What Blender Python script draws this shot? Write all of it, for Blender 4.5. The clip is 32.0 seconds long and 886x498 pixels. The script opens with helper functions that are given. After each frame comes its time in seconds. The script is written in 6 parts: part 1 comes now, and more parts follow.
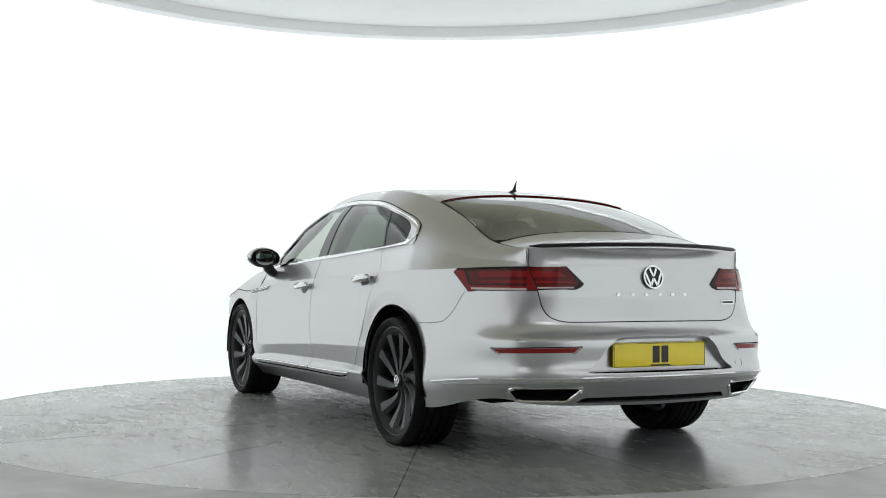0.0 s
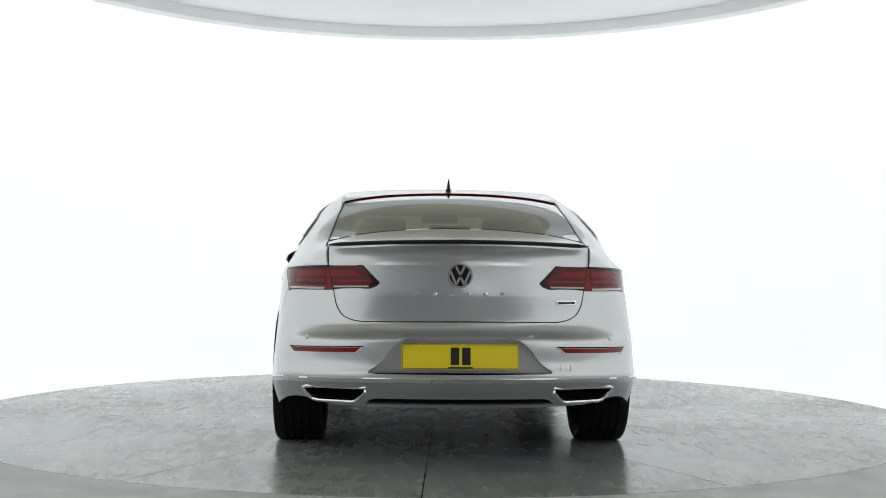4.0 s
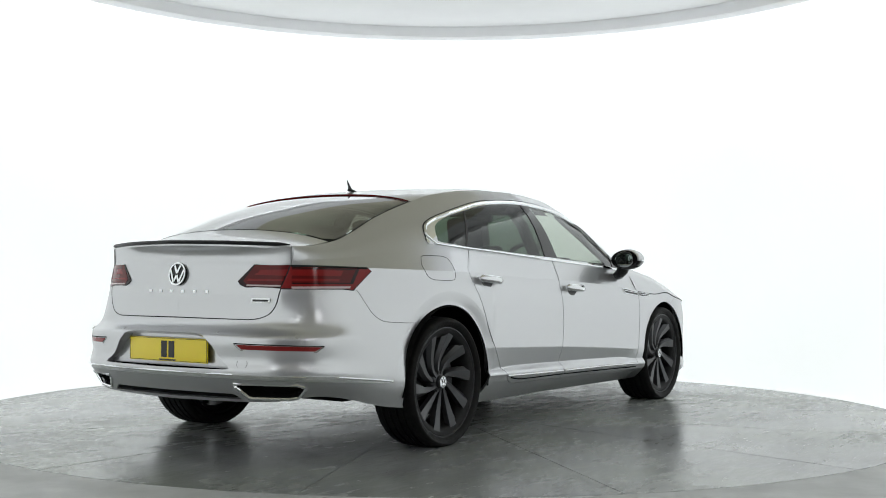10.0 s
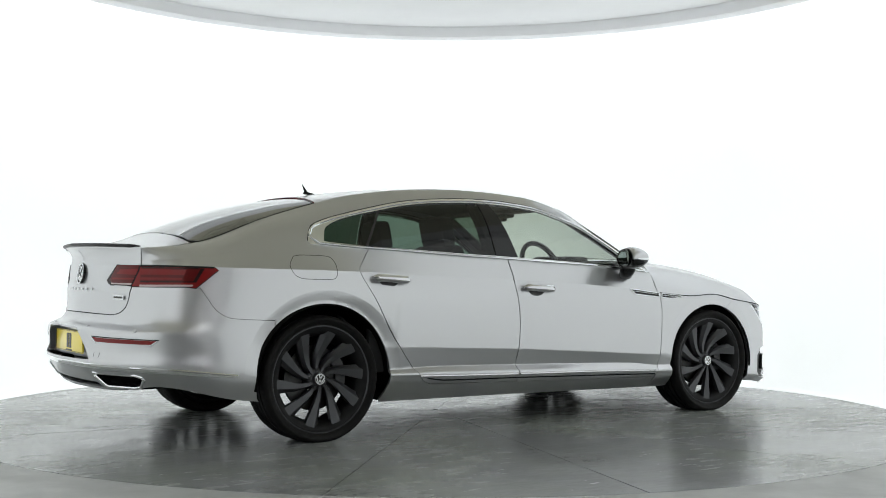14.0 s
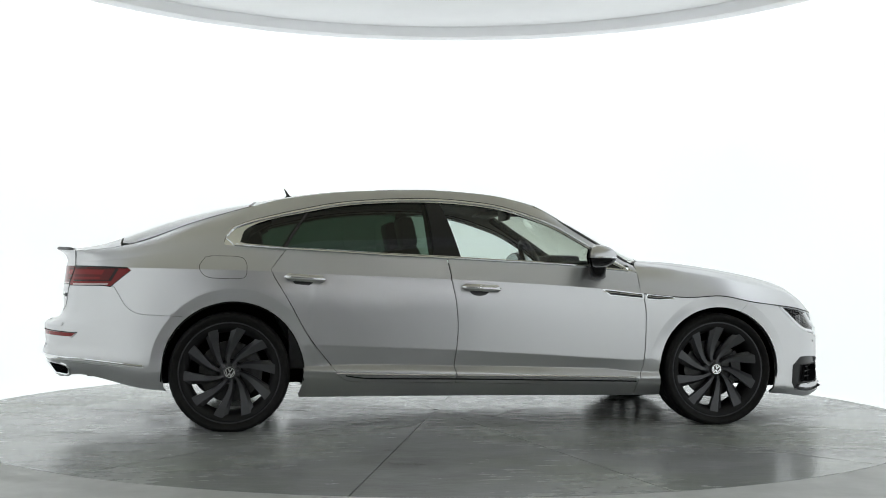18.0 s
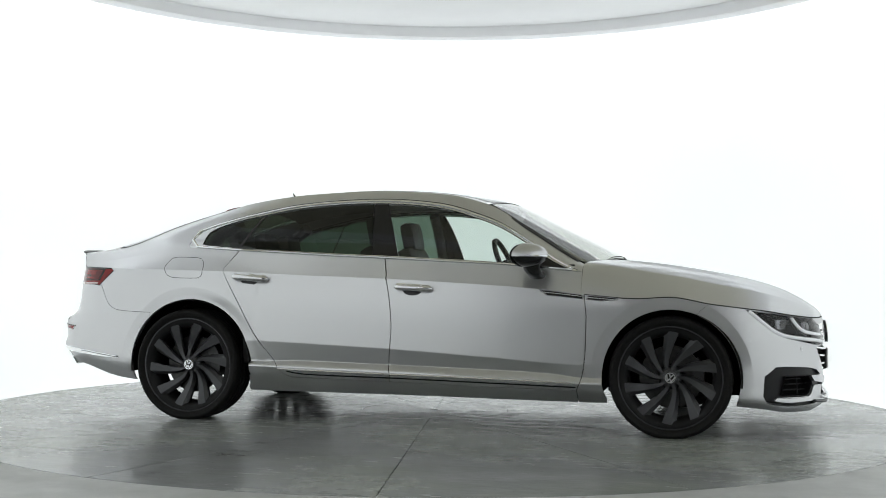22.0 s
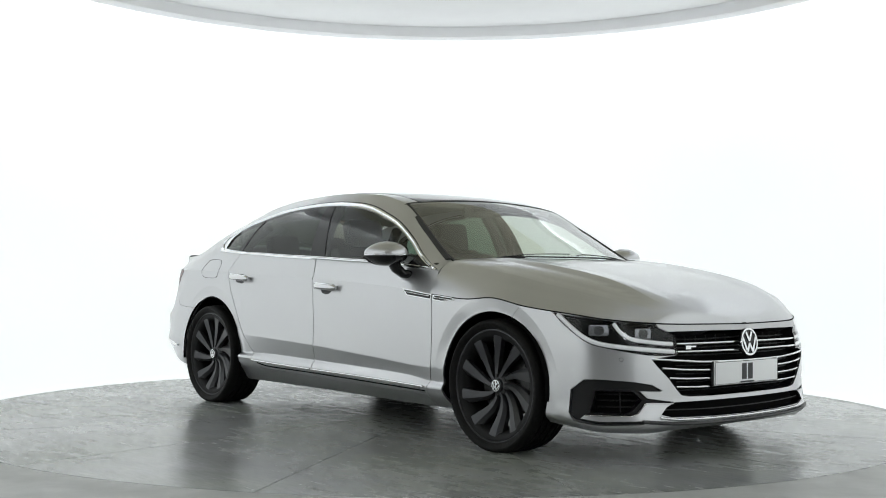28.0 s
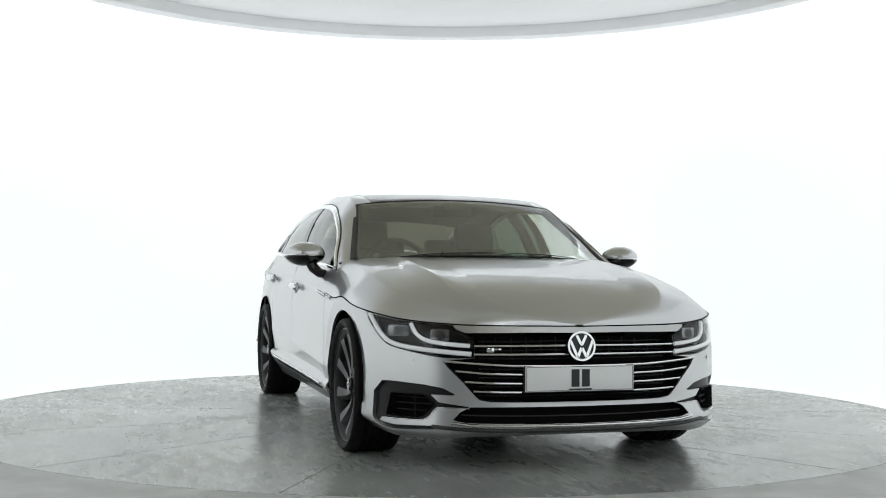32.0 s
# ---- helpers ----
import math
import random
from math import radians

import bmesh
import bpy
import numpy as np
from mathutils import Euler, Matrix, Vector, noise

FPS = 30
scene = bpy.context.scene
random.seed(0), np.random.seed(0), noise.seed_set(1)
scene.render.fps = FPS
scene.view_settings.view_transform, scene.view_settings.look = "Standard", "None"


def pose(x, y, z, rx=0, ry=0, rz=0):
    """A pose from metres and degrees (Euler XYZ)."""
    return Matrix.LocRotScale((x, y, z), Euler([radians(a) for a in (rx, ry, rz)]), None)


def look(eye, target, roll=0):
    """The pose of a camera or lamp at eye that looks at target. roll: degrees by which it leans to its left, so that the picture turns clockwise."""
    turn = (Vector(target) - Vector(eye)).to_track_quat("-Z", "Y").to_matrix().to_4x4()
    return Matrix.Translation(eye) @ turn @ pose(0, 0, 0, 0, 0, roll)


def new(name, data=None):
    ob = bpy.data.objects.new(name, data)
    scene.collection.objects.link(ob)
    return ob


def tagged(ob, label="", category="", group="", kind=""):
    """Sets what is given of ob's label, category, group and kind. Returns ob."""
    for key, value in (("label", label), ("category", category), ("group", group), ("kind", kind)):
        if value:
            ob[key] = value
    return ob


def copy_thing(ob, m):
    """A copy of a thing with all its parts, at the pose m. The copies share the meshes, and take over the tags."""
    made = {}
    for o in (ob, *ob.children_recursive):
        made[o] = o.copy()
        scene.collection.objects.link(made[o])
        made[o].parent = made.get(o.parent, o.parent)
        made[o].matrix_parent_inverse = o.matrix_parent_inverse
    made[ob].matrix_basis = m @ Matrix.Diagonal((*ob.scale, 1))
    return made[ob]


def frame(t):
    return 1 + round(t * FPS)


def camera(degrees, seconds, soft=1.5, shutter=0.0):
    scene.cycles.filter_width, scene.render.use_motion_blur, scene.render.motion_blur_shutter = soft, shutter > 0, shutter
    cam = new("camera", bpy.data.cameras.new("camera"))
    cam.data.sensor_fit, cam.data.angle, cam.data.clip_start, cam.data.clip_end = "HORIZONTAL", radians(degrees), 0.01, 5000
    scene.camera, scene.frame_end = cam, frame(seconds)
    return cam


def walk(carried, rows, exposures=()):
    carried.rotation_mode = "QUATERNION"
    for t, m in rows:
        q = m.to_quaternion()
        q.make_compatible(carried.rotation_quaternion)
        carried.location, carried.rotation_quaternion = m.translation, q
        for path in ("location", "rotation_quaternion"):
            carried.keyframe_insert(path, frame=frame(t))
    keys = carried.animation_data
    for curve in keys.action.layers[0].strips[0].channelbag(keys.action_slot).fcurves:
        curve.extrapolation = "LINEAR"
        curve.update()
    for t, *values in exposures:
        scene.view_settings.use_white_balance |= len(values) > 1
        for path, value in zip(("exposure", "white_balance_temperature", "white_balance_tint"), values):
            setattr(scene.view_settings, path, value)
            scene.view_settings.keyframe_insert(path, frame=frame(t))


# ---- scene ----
import mathutils

# the camera stands still before the opening of the round photo studio; the turntable's axis is the world's origin
cam = camera(42.65, 32.0, soft=1.0)
EYE = Vector((0.0, -7.403, 0.863))
AIM = EYE + Vector((math.sin(radians(0.314)), math.cos(radians(0.314)), math.tan(radians(1.408)))) * 7.0
walk(cam, [(0.0, look(EYE, AIM, 0.393)), (32.0, look(EYE, AIM, 0.393))])

TURN_START, TURN_RATE = 115.46, -5.907      # degrees, degrees per second


def turn_at(t):
    return TURN_START + TURN_RATE * t


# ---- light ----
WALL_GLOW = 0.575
scene.view_settings.exposure = 0.0
world = bpy.data.worlds.new("studio_dark")
world.use_nodes = True
world.node_tree.nodes["Background"].inputs[0].default_value = (0.6, 0.62, 0.65, 1)
world.node_tree.nodes["Background"].inputs[1].default_value = 0.02
scene.world = world


# ---- materials ----
def material(name, color, rough=0.5, metal=0.0, coat=0.0, coat_rough=0.03, spec=0.5, emit=None, strength=0.0):
    m = bpy.data.materials.new(name)
    m.use_nodes = True
    b = m.node_tree.nodes["Principled BSDF"]
    b.inputs["Base Color"].default_value = (*color, 1)
    b.inputs["Roughness"].default_value = rough
    b.inputs["Metallic"].default_value = metal
    b.inputs["Coat Weight"].default_value = coat
    b.inputs["Coat Roughness"].default_value = coat_rough
    b.inputs["Specular IOR Level"].default_value = spec
    if emit:
        b.inputs["Emission Color"].default_value = (*emit, 1)
        b.inputs["Emission Strength"].default_value = strength
    return m


def node(m, kind, **values):
    n = m.node_tree.nodes.new(kind)
    for key, value in values.items():
        n.inputs[key].default_value = value
    return n


def link(m, a, out, b, inp):
    m.node_tree.links.new(a.outputs[out], b.inputs[inp])


def textured(m, scale, dark, light, detail=6.0, stretch=(1, 1, 1), bump=0.0, bump_scale=None, rough=None, second=None):
    """Mottled colour between dark and light, an optional second coarser stain, roughness range and bump, in object space."""
    b = m.node_tree.nodes["Principled BSDF"]
    co = node(m, "ShaderNodeTexCoord")
    mp = node(m, "ShaderNodeMapping")
    mp.inputs["Scale"].default_value = stretch
    link(m, co, "Object", mp, "Vector")
    n1 = node(m, "ShaderNodeTexNoise", Scale=scale, Detail=detail, Roughness=0.6)
    link(m, mp, "Vector", n1, "Vector")
    ramp = node(m, "ShaderNodeValToRGB")
    ramp.color_ramp.elements[0].position, ramp.color_ramp.elements[1].position = 0.3, 0.7
    ramp.color_ramp.elements[0].color = (*dark, 1)
    ramp.color_ramp.elements[1].color = (*light, 1)
    link(m, n1, "Fac", ramp, "Fac")
    out = (ramp, "Color")
    if second:
        n2 = node(m, "ShaderNodeTexNoise", Scale=second[0], Detail=3.0)
        link(m, co, "Object", n2, "Vector")
        r2 = node(m, "ShaderNodeValToRGB")
        r2.color_ramp.elements[0].position, r2.color_ramp.elements[1].position = 0.35, 0.65
        r2.color_ramp.elements[0].color = (*second[1], 1)
        r2.color_ramp.elements[1].color = (1, 1, 1, 1)
        link(m, n2, "Fac", r2, "Fac")
        mix = node(m, "ShaderNodeMix")
        mix.data_type, mix.blend_type = "RGBA", "MULTIPLY"
        mix.inputs[0].default_value = 1.0
        m.node_tree.links.new(ramp.outputs["Color"], mix.inputs[6])
        m.node_tree.links.new(r2.outputs["Color"], mix.inputs[7])
        m.node_tree.links.new(mix.outputs[2], b.inputs["Base Color"])
    else:
        link(m, ramp, "Color", b, "Base Color")
    if rough:
        mr = node(m, "ShaderNodeMapRange")
        mr.inputs["From Min"].default_value, mr.inputs["From Max"].default_value = 0.3, 0.7
        mr.inputs["To Min"].default_value, mr.inputs["To Max"].default_value = rough
        n3 = node(m, "ShaderNodeTexNoise", Scale=scale * 1.7, Detail=5.0)
        link(m, mp, "Vector", n3, "Vector")
        link(m, n3, "Fac", mr, "Value")
        link(m, mr, "Result", b, "Roughness")
    if bump:
        n4 = node(m, "ShaderNodeTexNoise", Scale=bump_scale or scale * 6, Detail=6.0)
        link(m, mp, "Vector", n4, "Vector")
        bp = node(m, "ShaderNodeBump", Strength=bump, Distance=0.01)
        link(m, n4, "Fac", bp, "Height")
        link(m, bp, "Normal", b, "Normal")
    return m


def pane(name, tint, base=0.06, gloss=1.0):
    """Thin sheet of glass: tinted straight-through light with mirror gloss by Fresnel."""
    m = bpy.data.materials.new(name)
    m.use_nodes = True
    nt = m.node_tree
    nt.nodes.remove(nt.nodes["Principled BSDF"])
    tr = node(m, "ShaderNodeBsdfTransparent", Color=(*tint, 1))
    gl = node(m, "ShaderNodeBsdfGlossy", Roughness=0.0, Color=(gloss, gloss, gloss, 1))
    lw = node(m, "ShaderNodeLayerWeight")
    steep = node(m, "ShaderNodeMath")
    steep.operation = "POWER"
    steep.inputs[1].default_value = 5.0
    fr = node(m, "ShaderNodeMath")
    fr.operation = "MULTIPLY_ADD"
    fr.inputs[1].default_value, fr.inputs[2].default_value = 1 - base, base
    mix = node(m, "ShaderNodeMixShader")
    link(m, lw, "Facing", steep, 0)
    link(m, steep, "Value", fr, 0)
    link(m, fr, "Value", mix, 0)
    link(m, tr, "BSDF", mix, 1)
    link(m, gl, "BSDF", mix, 2)
    link(m, mix, "Shader", nt.nodes["Material Output"], "Surface")
    return m


PAINT = material("silver_metallic_paint", (0.565, 0.568, 0.582), 0.29, 0.93, coat=0.75, coat_rough=0.01)
PAINT.node_tree.nodes["Principled BSDF"].inputs["Specular Tint"].default_value = (0.72, 0.72, 0.73, 1)
flake = node(PAINT, "ShaderNodeTexVoronoi", Scale=2600.0)
flake_bump = node(PAINT, "ShaderNodeBump", Strength=0.06, Distance=0.0005)
flake_at = node(PAINT, "ShaderNodeTexCoord")
link(PAINT, flake_at, "Object", flake, "Vector")
link(PAINT, flake, "Distance", flake_bump, "Height")
PAINT.node_tree.links.new(flake_bump.outputs["Normal"], PAINT.node_tree.nodes["Principled BSDF"].inputs["Normal"])
CHROME = material("polished_chrome", (0.82, 0.83, 0.84), 0.06, 1.0)
SATIN = material("satin_aluminium_trim", (0.72, 0.72, 0.73), 0.22, 1.0)
HANDLE = material("polished_handle_metal", (0.66, 0.66, 0.67), 0.13, 1.0)
GLOSS_BLACK = material("gloss_black_trim", (0.010, 0.010, 0.011), 0.10, coat=0.0, spec=0.4)
BLACK = textured(material("black_plastic", (0.02, 0.02, 0.02), 0.55), 90, (0.014, 0.014, 0.014), (0.026, 0.026, 0.026), bump=0.1)
# near-black: recess and gap shade put into the colour; some black parts too
DARK = material("cavity_shade_black", (0.006, 0.006, 0.006), 0.9, spec=0.05)
GREY_TRIM = textured(material("grey_textured_plastic", (0.03, 0.03, 0.032), 0.4), 60, (0.024, 0.024, 0.026), (0.036, 0.036, 0.038), bump=0.08)
RUBBER = textured(material("tyre_rubber", (0.008, 0.008, 0.008), 0.7, spec=0.15), 40, (0.006, 0.006, 0.006), (0.010, 0.0098, 0.0095), bump=0.12, bump_scale=220, rough=(0.5, 0.72))
WHEEL = material("satin_anthracite_alloy", (0.062, 0.063, 0.067), 0.34, 0.6, coat=0.0, coat_rough=0.25)
STEEL = textured(material("brake_disc_steel", (0.2, 0.2, 0.2), 0.4, 1.0), 30, (0.035, 0.035, 0.035), (0.07, 0.07, 0.068))
GLASS_CLEAR = pane("clear_glass", (0.76, 0.82, 0.79), 0.055)
GLASS_DARK = pane("privacy_glass", (0.10, 0.15, 0.115), 0.04)
GLASS_REAR = pane("tinted_rear_glass", (0.13, 0.13, 0.10), 0.165)
GLASS_SCREEN = pane("solar_windscreen_glass", (0.64, 0.68, 0.60), 0.17)
INTAKE_BLACK = material("satin_black_intake_plastic", (0.010, 0.010, 0.011), 0.36, spec=0.25)
NOSE_METAL = material("brushed_nose_strip_metal", (0.46, 0.46, 0.465), 0.30, 1.0)
# darker than the spokes: shade behind the blades is put into its colour
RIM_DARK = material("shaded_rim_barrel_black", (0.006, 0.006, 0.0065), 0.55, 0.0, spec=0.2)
LENS_CLEAR = pane("clear_lamp_lens", (0.96, 0.97, 0.98), 0.035)
LENS_RED = material("red_lamp_plastic", (0.22, 0.012, 0.012), 0.10, spec=0.3)
LENS_DEEP = material("deep_red_lamp_plastic", (0.11, 0.007, 0.007), 0.10, spec=0.3)
LENS_SMOKE = material("smoked_lamp_plastic", (0.025, 0.008, 0.008), 0.10, spec=0.3)
LENS_PALE = material("pale_pink_lamp_plastic", (0.55, 0.42, 0.42), 0.12, coat=1.0)
PLATE_YELLOW = material("yellow_number_plate", (0.92, 0.72, 0.015), 0.28, coat=0.4)
PLATE_WHITE = material("white_number_plate", (0.84, 0.85, 0.86), 0.28, coat=0.4)
INK = material("black_print", (0.012, 0.012, 0.014), 0.4)
LEATHER = textured(material("black_leather", (0.03, 0.03, 0.03), 0.48), 60, (0.022, 0.022, 0.022), (0.038, 0.037, 0.036), bump=0.15)
CABIN = textured(material("dark_cabin_trim", (0.025, 0.025, 0.026), 0.6), 40, (0.02, 0.02, 0.02), (0.032, 0.032, 0.033), bump=0.1)
LINER = textured(material("grey_headliner_cloth", (0.20, 0.20, 0.19), 0.95), 120, (0.16, 0.16, 0.15), (0.23, 0.23, 0.22))
# the wall glows by itself, standing in for the lamps that light it
WALL_WHITE = material("self_glowing_cyclorama", (0.765, 0.79, 0.80), 0.7, emit=(0.945, 0.985, 0.992), strength=WALL_GLOW)
# random unevenness of the wall's added glow
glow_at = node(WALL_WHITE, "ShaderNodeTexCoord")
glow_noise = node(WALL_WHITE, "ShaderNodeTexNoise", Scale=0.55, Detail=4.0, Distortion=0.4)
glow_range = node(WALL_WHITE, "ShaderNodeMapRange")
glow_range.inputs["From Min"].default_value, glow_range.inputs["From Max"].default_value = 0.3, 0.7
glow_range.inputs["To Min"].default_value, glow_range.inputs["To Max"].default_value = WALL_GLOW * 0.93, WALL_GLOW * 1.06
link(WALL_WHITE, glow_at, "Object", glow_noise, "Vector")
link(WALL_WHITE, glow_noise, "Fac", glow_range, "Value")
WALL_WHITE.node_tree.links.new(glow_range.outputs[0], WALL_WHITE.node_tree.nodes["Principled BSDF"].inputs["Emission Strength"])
# faint glow added so that the light strips read white
LIGHT_GUIDE = material("frosted_light_guide", (0.88, 0.89, 0.90), 0.22, 0.0, coat=1.0, emit=(0.96, 0.98, 1.0), strength=0.13)
CEIL_WHITE = textured(material("matt_white_ceiling", (0.86, 0.87, 0.88), 0.85), 3, (0.90, 0.90, 0.91), (0.93, 0.93, 0.94))
CEIL_CLOTH = textured(material("beige_ceiling_cloth", (0.50, 0.49, 0.39), 0.9), 5, (0.63, 0.60, 0.48), (0.69, 0.66, 0.53))
ROOM_GREY = textured(material("painted_pale_wall", (0.6, 0.6, 0.6), 0.8), 2.5, (0.27, 0.27, 0.28), (0.32, 0.32, 0.33))
TUBE_LIGHT = material("lit_white_tube", (0.9, 0.9, 0.9), 0.4, emit=(0.97, 0.98, 1.0), strength=75.0)
COVE_GLOW = material("unseen_cove_glow", (0.9, 0.9, 0.9), 0.4, emit=(0.95, 0.985, 1.0), strength=17.0)
FILL_PANEL_GLOW = material("fill_panel_diffuser", (0.9, 0.9, 0.9), 0.4, emit=(0.96, 0.98, 1.0), strength=8.0)


def worn_plate(name):
    """Painted steel plate: cool grey turning greenish in places, broad stains, long scuffs, peeled flakes and specks of dirt, unevenly polished and slightly wavy."""
    m = material(name, (0.16, 0.165, 0.16), 0.25)
    b = m.node_tree.nodes["Principled BSDF"]
    co = node(m, "ShaderNodeTexCoord")

    def field(scale, lo, hi, to_lo, to_hi, stretch=(1, 1, 1), detail=4.0, distortion=0.0):
        mp = node(m, "ShaderNodeMapping")
        mp.inputs["Scale"].default_value = stretch
        link(m, co, "Object", mp, "Vector")
        n = node(m, "ShaderNodeTexNoise", Scale=scale, Detail=detail, Roughness=0.6, Distortion=distortion)
        link(m, mp, "Vector", n, "Vector")
        r = node(m, "ShaderNodeMapRange")
        r.inputs["From Min"].default_value, r.inputs["From Max"].default_value = lo, hi
        r.inputs["To Min"].default_value, r.inputs["To Max"].default_value = to_lo, to_hi
        link(m, n, "Fac", r, "Value")
        return r

    def times(a, c):
        k = node(m, "ShaderNodeMath")
        k.operation = "MULTIPLY"
        link(m, a, 0, k, 0)
        link(m, c, 0, k, 1)
        return k

    def blend(fac, one, two, kind="MIX"):
        x = node(m, "ShaderNodeMix")
        x.data_type, x.blend_type = "RGBA", kind
        for slot, value in ((0, fac), (6, one), (7, two)):
            if isinstance(value, (tuple, float)):
                x.inputs[slot].default_value = value
            else:
                m.node_tree.links.new(value, x.inputs[slot])
        return x.outputs[2]

    tone = field(0.55, 0.30, 0.70, 0.70, 1.05)
    for more in (field(2.3, 0.35, 0.65, 0.84, 1.05, (1, 1.6, 1)), field(9.0, 0.35, 0.65, 0.90, 1.07, (1.0, 5.0, 1)), field(60.0, 0.60, 0.74, 1.0, 0.55), field(240.0, 0.30, 0.70, 0.92, 1.08)):
        tone = times(tone, more)
    hue = blend(field(0.8, 0.42, 0.62, 0.0, 1.0).outputs[0], (0.335, 0.345, 0.354, 1), (0.350, 0.376, 0.340, 1))
    peeled = times(field(3.2, 0.57, 0.60, 0.0, 0.40, (1, 2.2, 1), 9.0, 0.6), field(0.9, 0.48, 0.60, 0.0, 1.0))
    hue = blend(peeled.outputs[0], hue, (0.50, 0.52, 0.47, 1))
    m.node_tree.links.new(blend(1.0, hue, tone.outputs[0], "MULTIPLY"), b.inputs["Base Color"])
    link(m, times(field(0.7, 0.35, 0.65, 0.17, 0.30), field(5.0, 0.35, 0.70, 0.85, 1.35, (1, 3, 1))), 0, b, "Roughness")
    wave = node(m, "ShaderNodeBump", Strength=0.03, Distance=0.012)
    link(m, field(2.0, 0.2, 0.8, 0.0, 1.0, (1, 1.6, 1), 2.0), 0, wave, "Height")
    grain = node(m, "ShaderNodeBump", Strength=0.012, Distance=0.001)
    link(m, field(110.0, 0.3, 0.7, 0.0, 1.0), 0, grain, "Height")
    link(m, wave, "Normal", grain, "Normal")
    link(m, grain, "Normal", b, "Normal")
    return m


FLOOR = worn_plate("worn_painted_steel_plate")
CONCRETE = textured(material("pale_grey_concrete", (0.3, 0.31, 0.31), 0.55), 4.0, (0.40, 0.41, 0.41), (0.50, 0.51, 0.51), rough=(0.35, 0.6), bump=0.1)


# ---- mesh tools ----
def finish(name, bm, mat, parent=None, label="", smooth=35):
    me = bpy.data.meshes.new(name)
    bm.to_mesh(me)
    bm.free()
    me.materials.append(mat)
    if smooth:
        me.shade_smooth()
        me.set_sharp_from_angle(angle=radians(smooth))
    ob = new(name, me)
    if parent:
        ob.parent = parent
    if label:
        tagged(ob, label)
    return ob


def part(name, bm, mat, parent, label="", smooth=35):
    return finish(name, bm, mat, parent, label, smooth)


def box(bm, size, at=(0, 0, 0), bevel=0.0, turn=None):
    m = Matrix.Translation(at) @ (turn or Matrix()) @ Matrix.Diagonal((*size, 1))
    vs = bmesh.ops.create_cube(bm, size=1.0, matrix=m)["verts"]
    if bevel:
        es = list({e for v in vs for e in v.link_edges})
        bmesh.ops.bevel(bm, geom=es, offset=bevel, segments=2, affect="EDGES", profile=0.6)
    return bm


def lathe(profile, n=64, axis="y", arc=(0, 2 * math.pi)):
    """Turn a profile of (radius, along) round an axis. Closed all round unless the arc says less."""
    bm = bmesh.new()
    full = abs(arc[1] - arc[0] - 2 * math.pi) < 1e-6
    cols = n if full else n + 1
    rings = []
    for i in range(cols):
        a = arc[0] + (arc[1] - arc[0]) * i / n
        c, s = math.cos(a), math.sin(a)
        rings.append([bm.verts.new((r * c, h, r * s) if axis == "y" else (r * c, r * s, h)) for r, h in profile])
    for i in range(n):
        a, b = rings[i], rings[(i + 1) % cols]
        for k in range(len(profile) - 1):
            try:
                bm.faces.new((a[k], a[k + 1], b[k + 1], b[k]))
            except ValueError:
                pass
    bmesh.ops.remove_doubles(bm, verts=bm.verts, dist=1e-5)
    bmesh.ops.recalc_face_normals(bm, faces=bm.faces)
    return bm


KEPT = {}


def pchip_slopes(xs, ys):
    h = np.diff(xs)
    d = np.diff(ys) / h
    m = np.zeros(len(xs))
    if len(xs) > 2:
        same = d[:-1] * d[1:] > 0
        w1, w2 = 2 * h[1:] + h[:-1], h[1:] + 2 * h[:-1]
        with np.errstate(divide="ignore", invalid="ignore"):
            inner = (w1 + w2) / (w1 / d[:-1] + w2 / d[1:])
        m[1:-1] = np.where(same, inner, 0)
    m[0], m[-1] = d[0], d[-1]
    return m


def spline_bends(xs, ys):
    n, h = len(xs), np.diff(xs)
    a = np.zeros((n, n))
    r = np.zeros(n)
    a[0, 0] = a[-1, -1] = 1
    for k in range(1, n - 1):
        a[k, k - 1], a[k, k], a[k, k + 1] = h[k - 1], 2 * (h[k - 1] + h[k]), h[k]
        r[k] = 6 * ((ys[k + 1] - ys[k]) / h[k] - (ys[k] - ys[k - 1]) / h[k - 1])
    return np.linalg.solve(a, r)


def keyed(kind, xs, ys):
    """Sorted keys and their slopes, worked out once for each design line."""
    k = (kind, tuple(xs), tuple(ys))
    if k not in KEPT:
        a, b = np.asarray(xs, float), np.asarray(ys, float)
        if a[0] > a[-1]:
            a, b = a[::-1], b[::-1]
        KEPT[k] = a, b, np.diff(a), (pchip_slopes if kind else spline_bends)(a, b)
    return KEPT[k]


def pchip(xs, ys, x):
    """Smooth interpolation that never overshoots its keys."""
    x = np.asarray(x, float)
    xs, ys, h, m = keyed(True, xs, ys)
    i = np.clip(np.searchsorted(xs, x) - 1, 0, len(xs) - 2)
    t = np.clip((x - xs[i]) / h[i], -0.5, 1.5)
    h00, h10 = 2 * t**3 - 3 * t**2 + 1, t**3 - 2 * t**2 + t
    h01, h11 = -2 * t**3 + 3 * t**2, t**3 - t**2
    return h00 * ys[i] + h10 * h[i] * m[i] + h01 * ys[i + 1] + h11 * h[i] * m[i + 1]


def spline(xs, ys, x):
    """Natural cubic spline."""
    x = np.asarray(x, float)
    xs, ys, h, m = keyed(False, xs, ys)
    i = np.clip(np.searchsorted(xs, x) - 1, 0, len(xs) - 2)
    u, v = xs[i + 1] - x, x - xs[i]
    return (m[i] * u**3 + m[i + 1] * v**3) / (6 * h[i]) + (ys[i] / h[i] - m[i] * h[i] / 6) * u + (ys[i + 1] / h[i] - m[i + 1] * h[i] / 6) * v


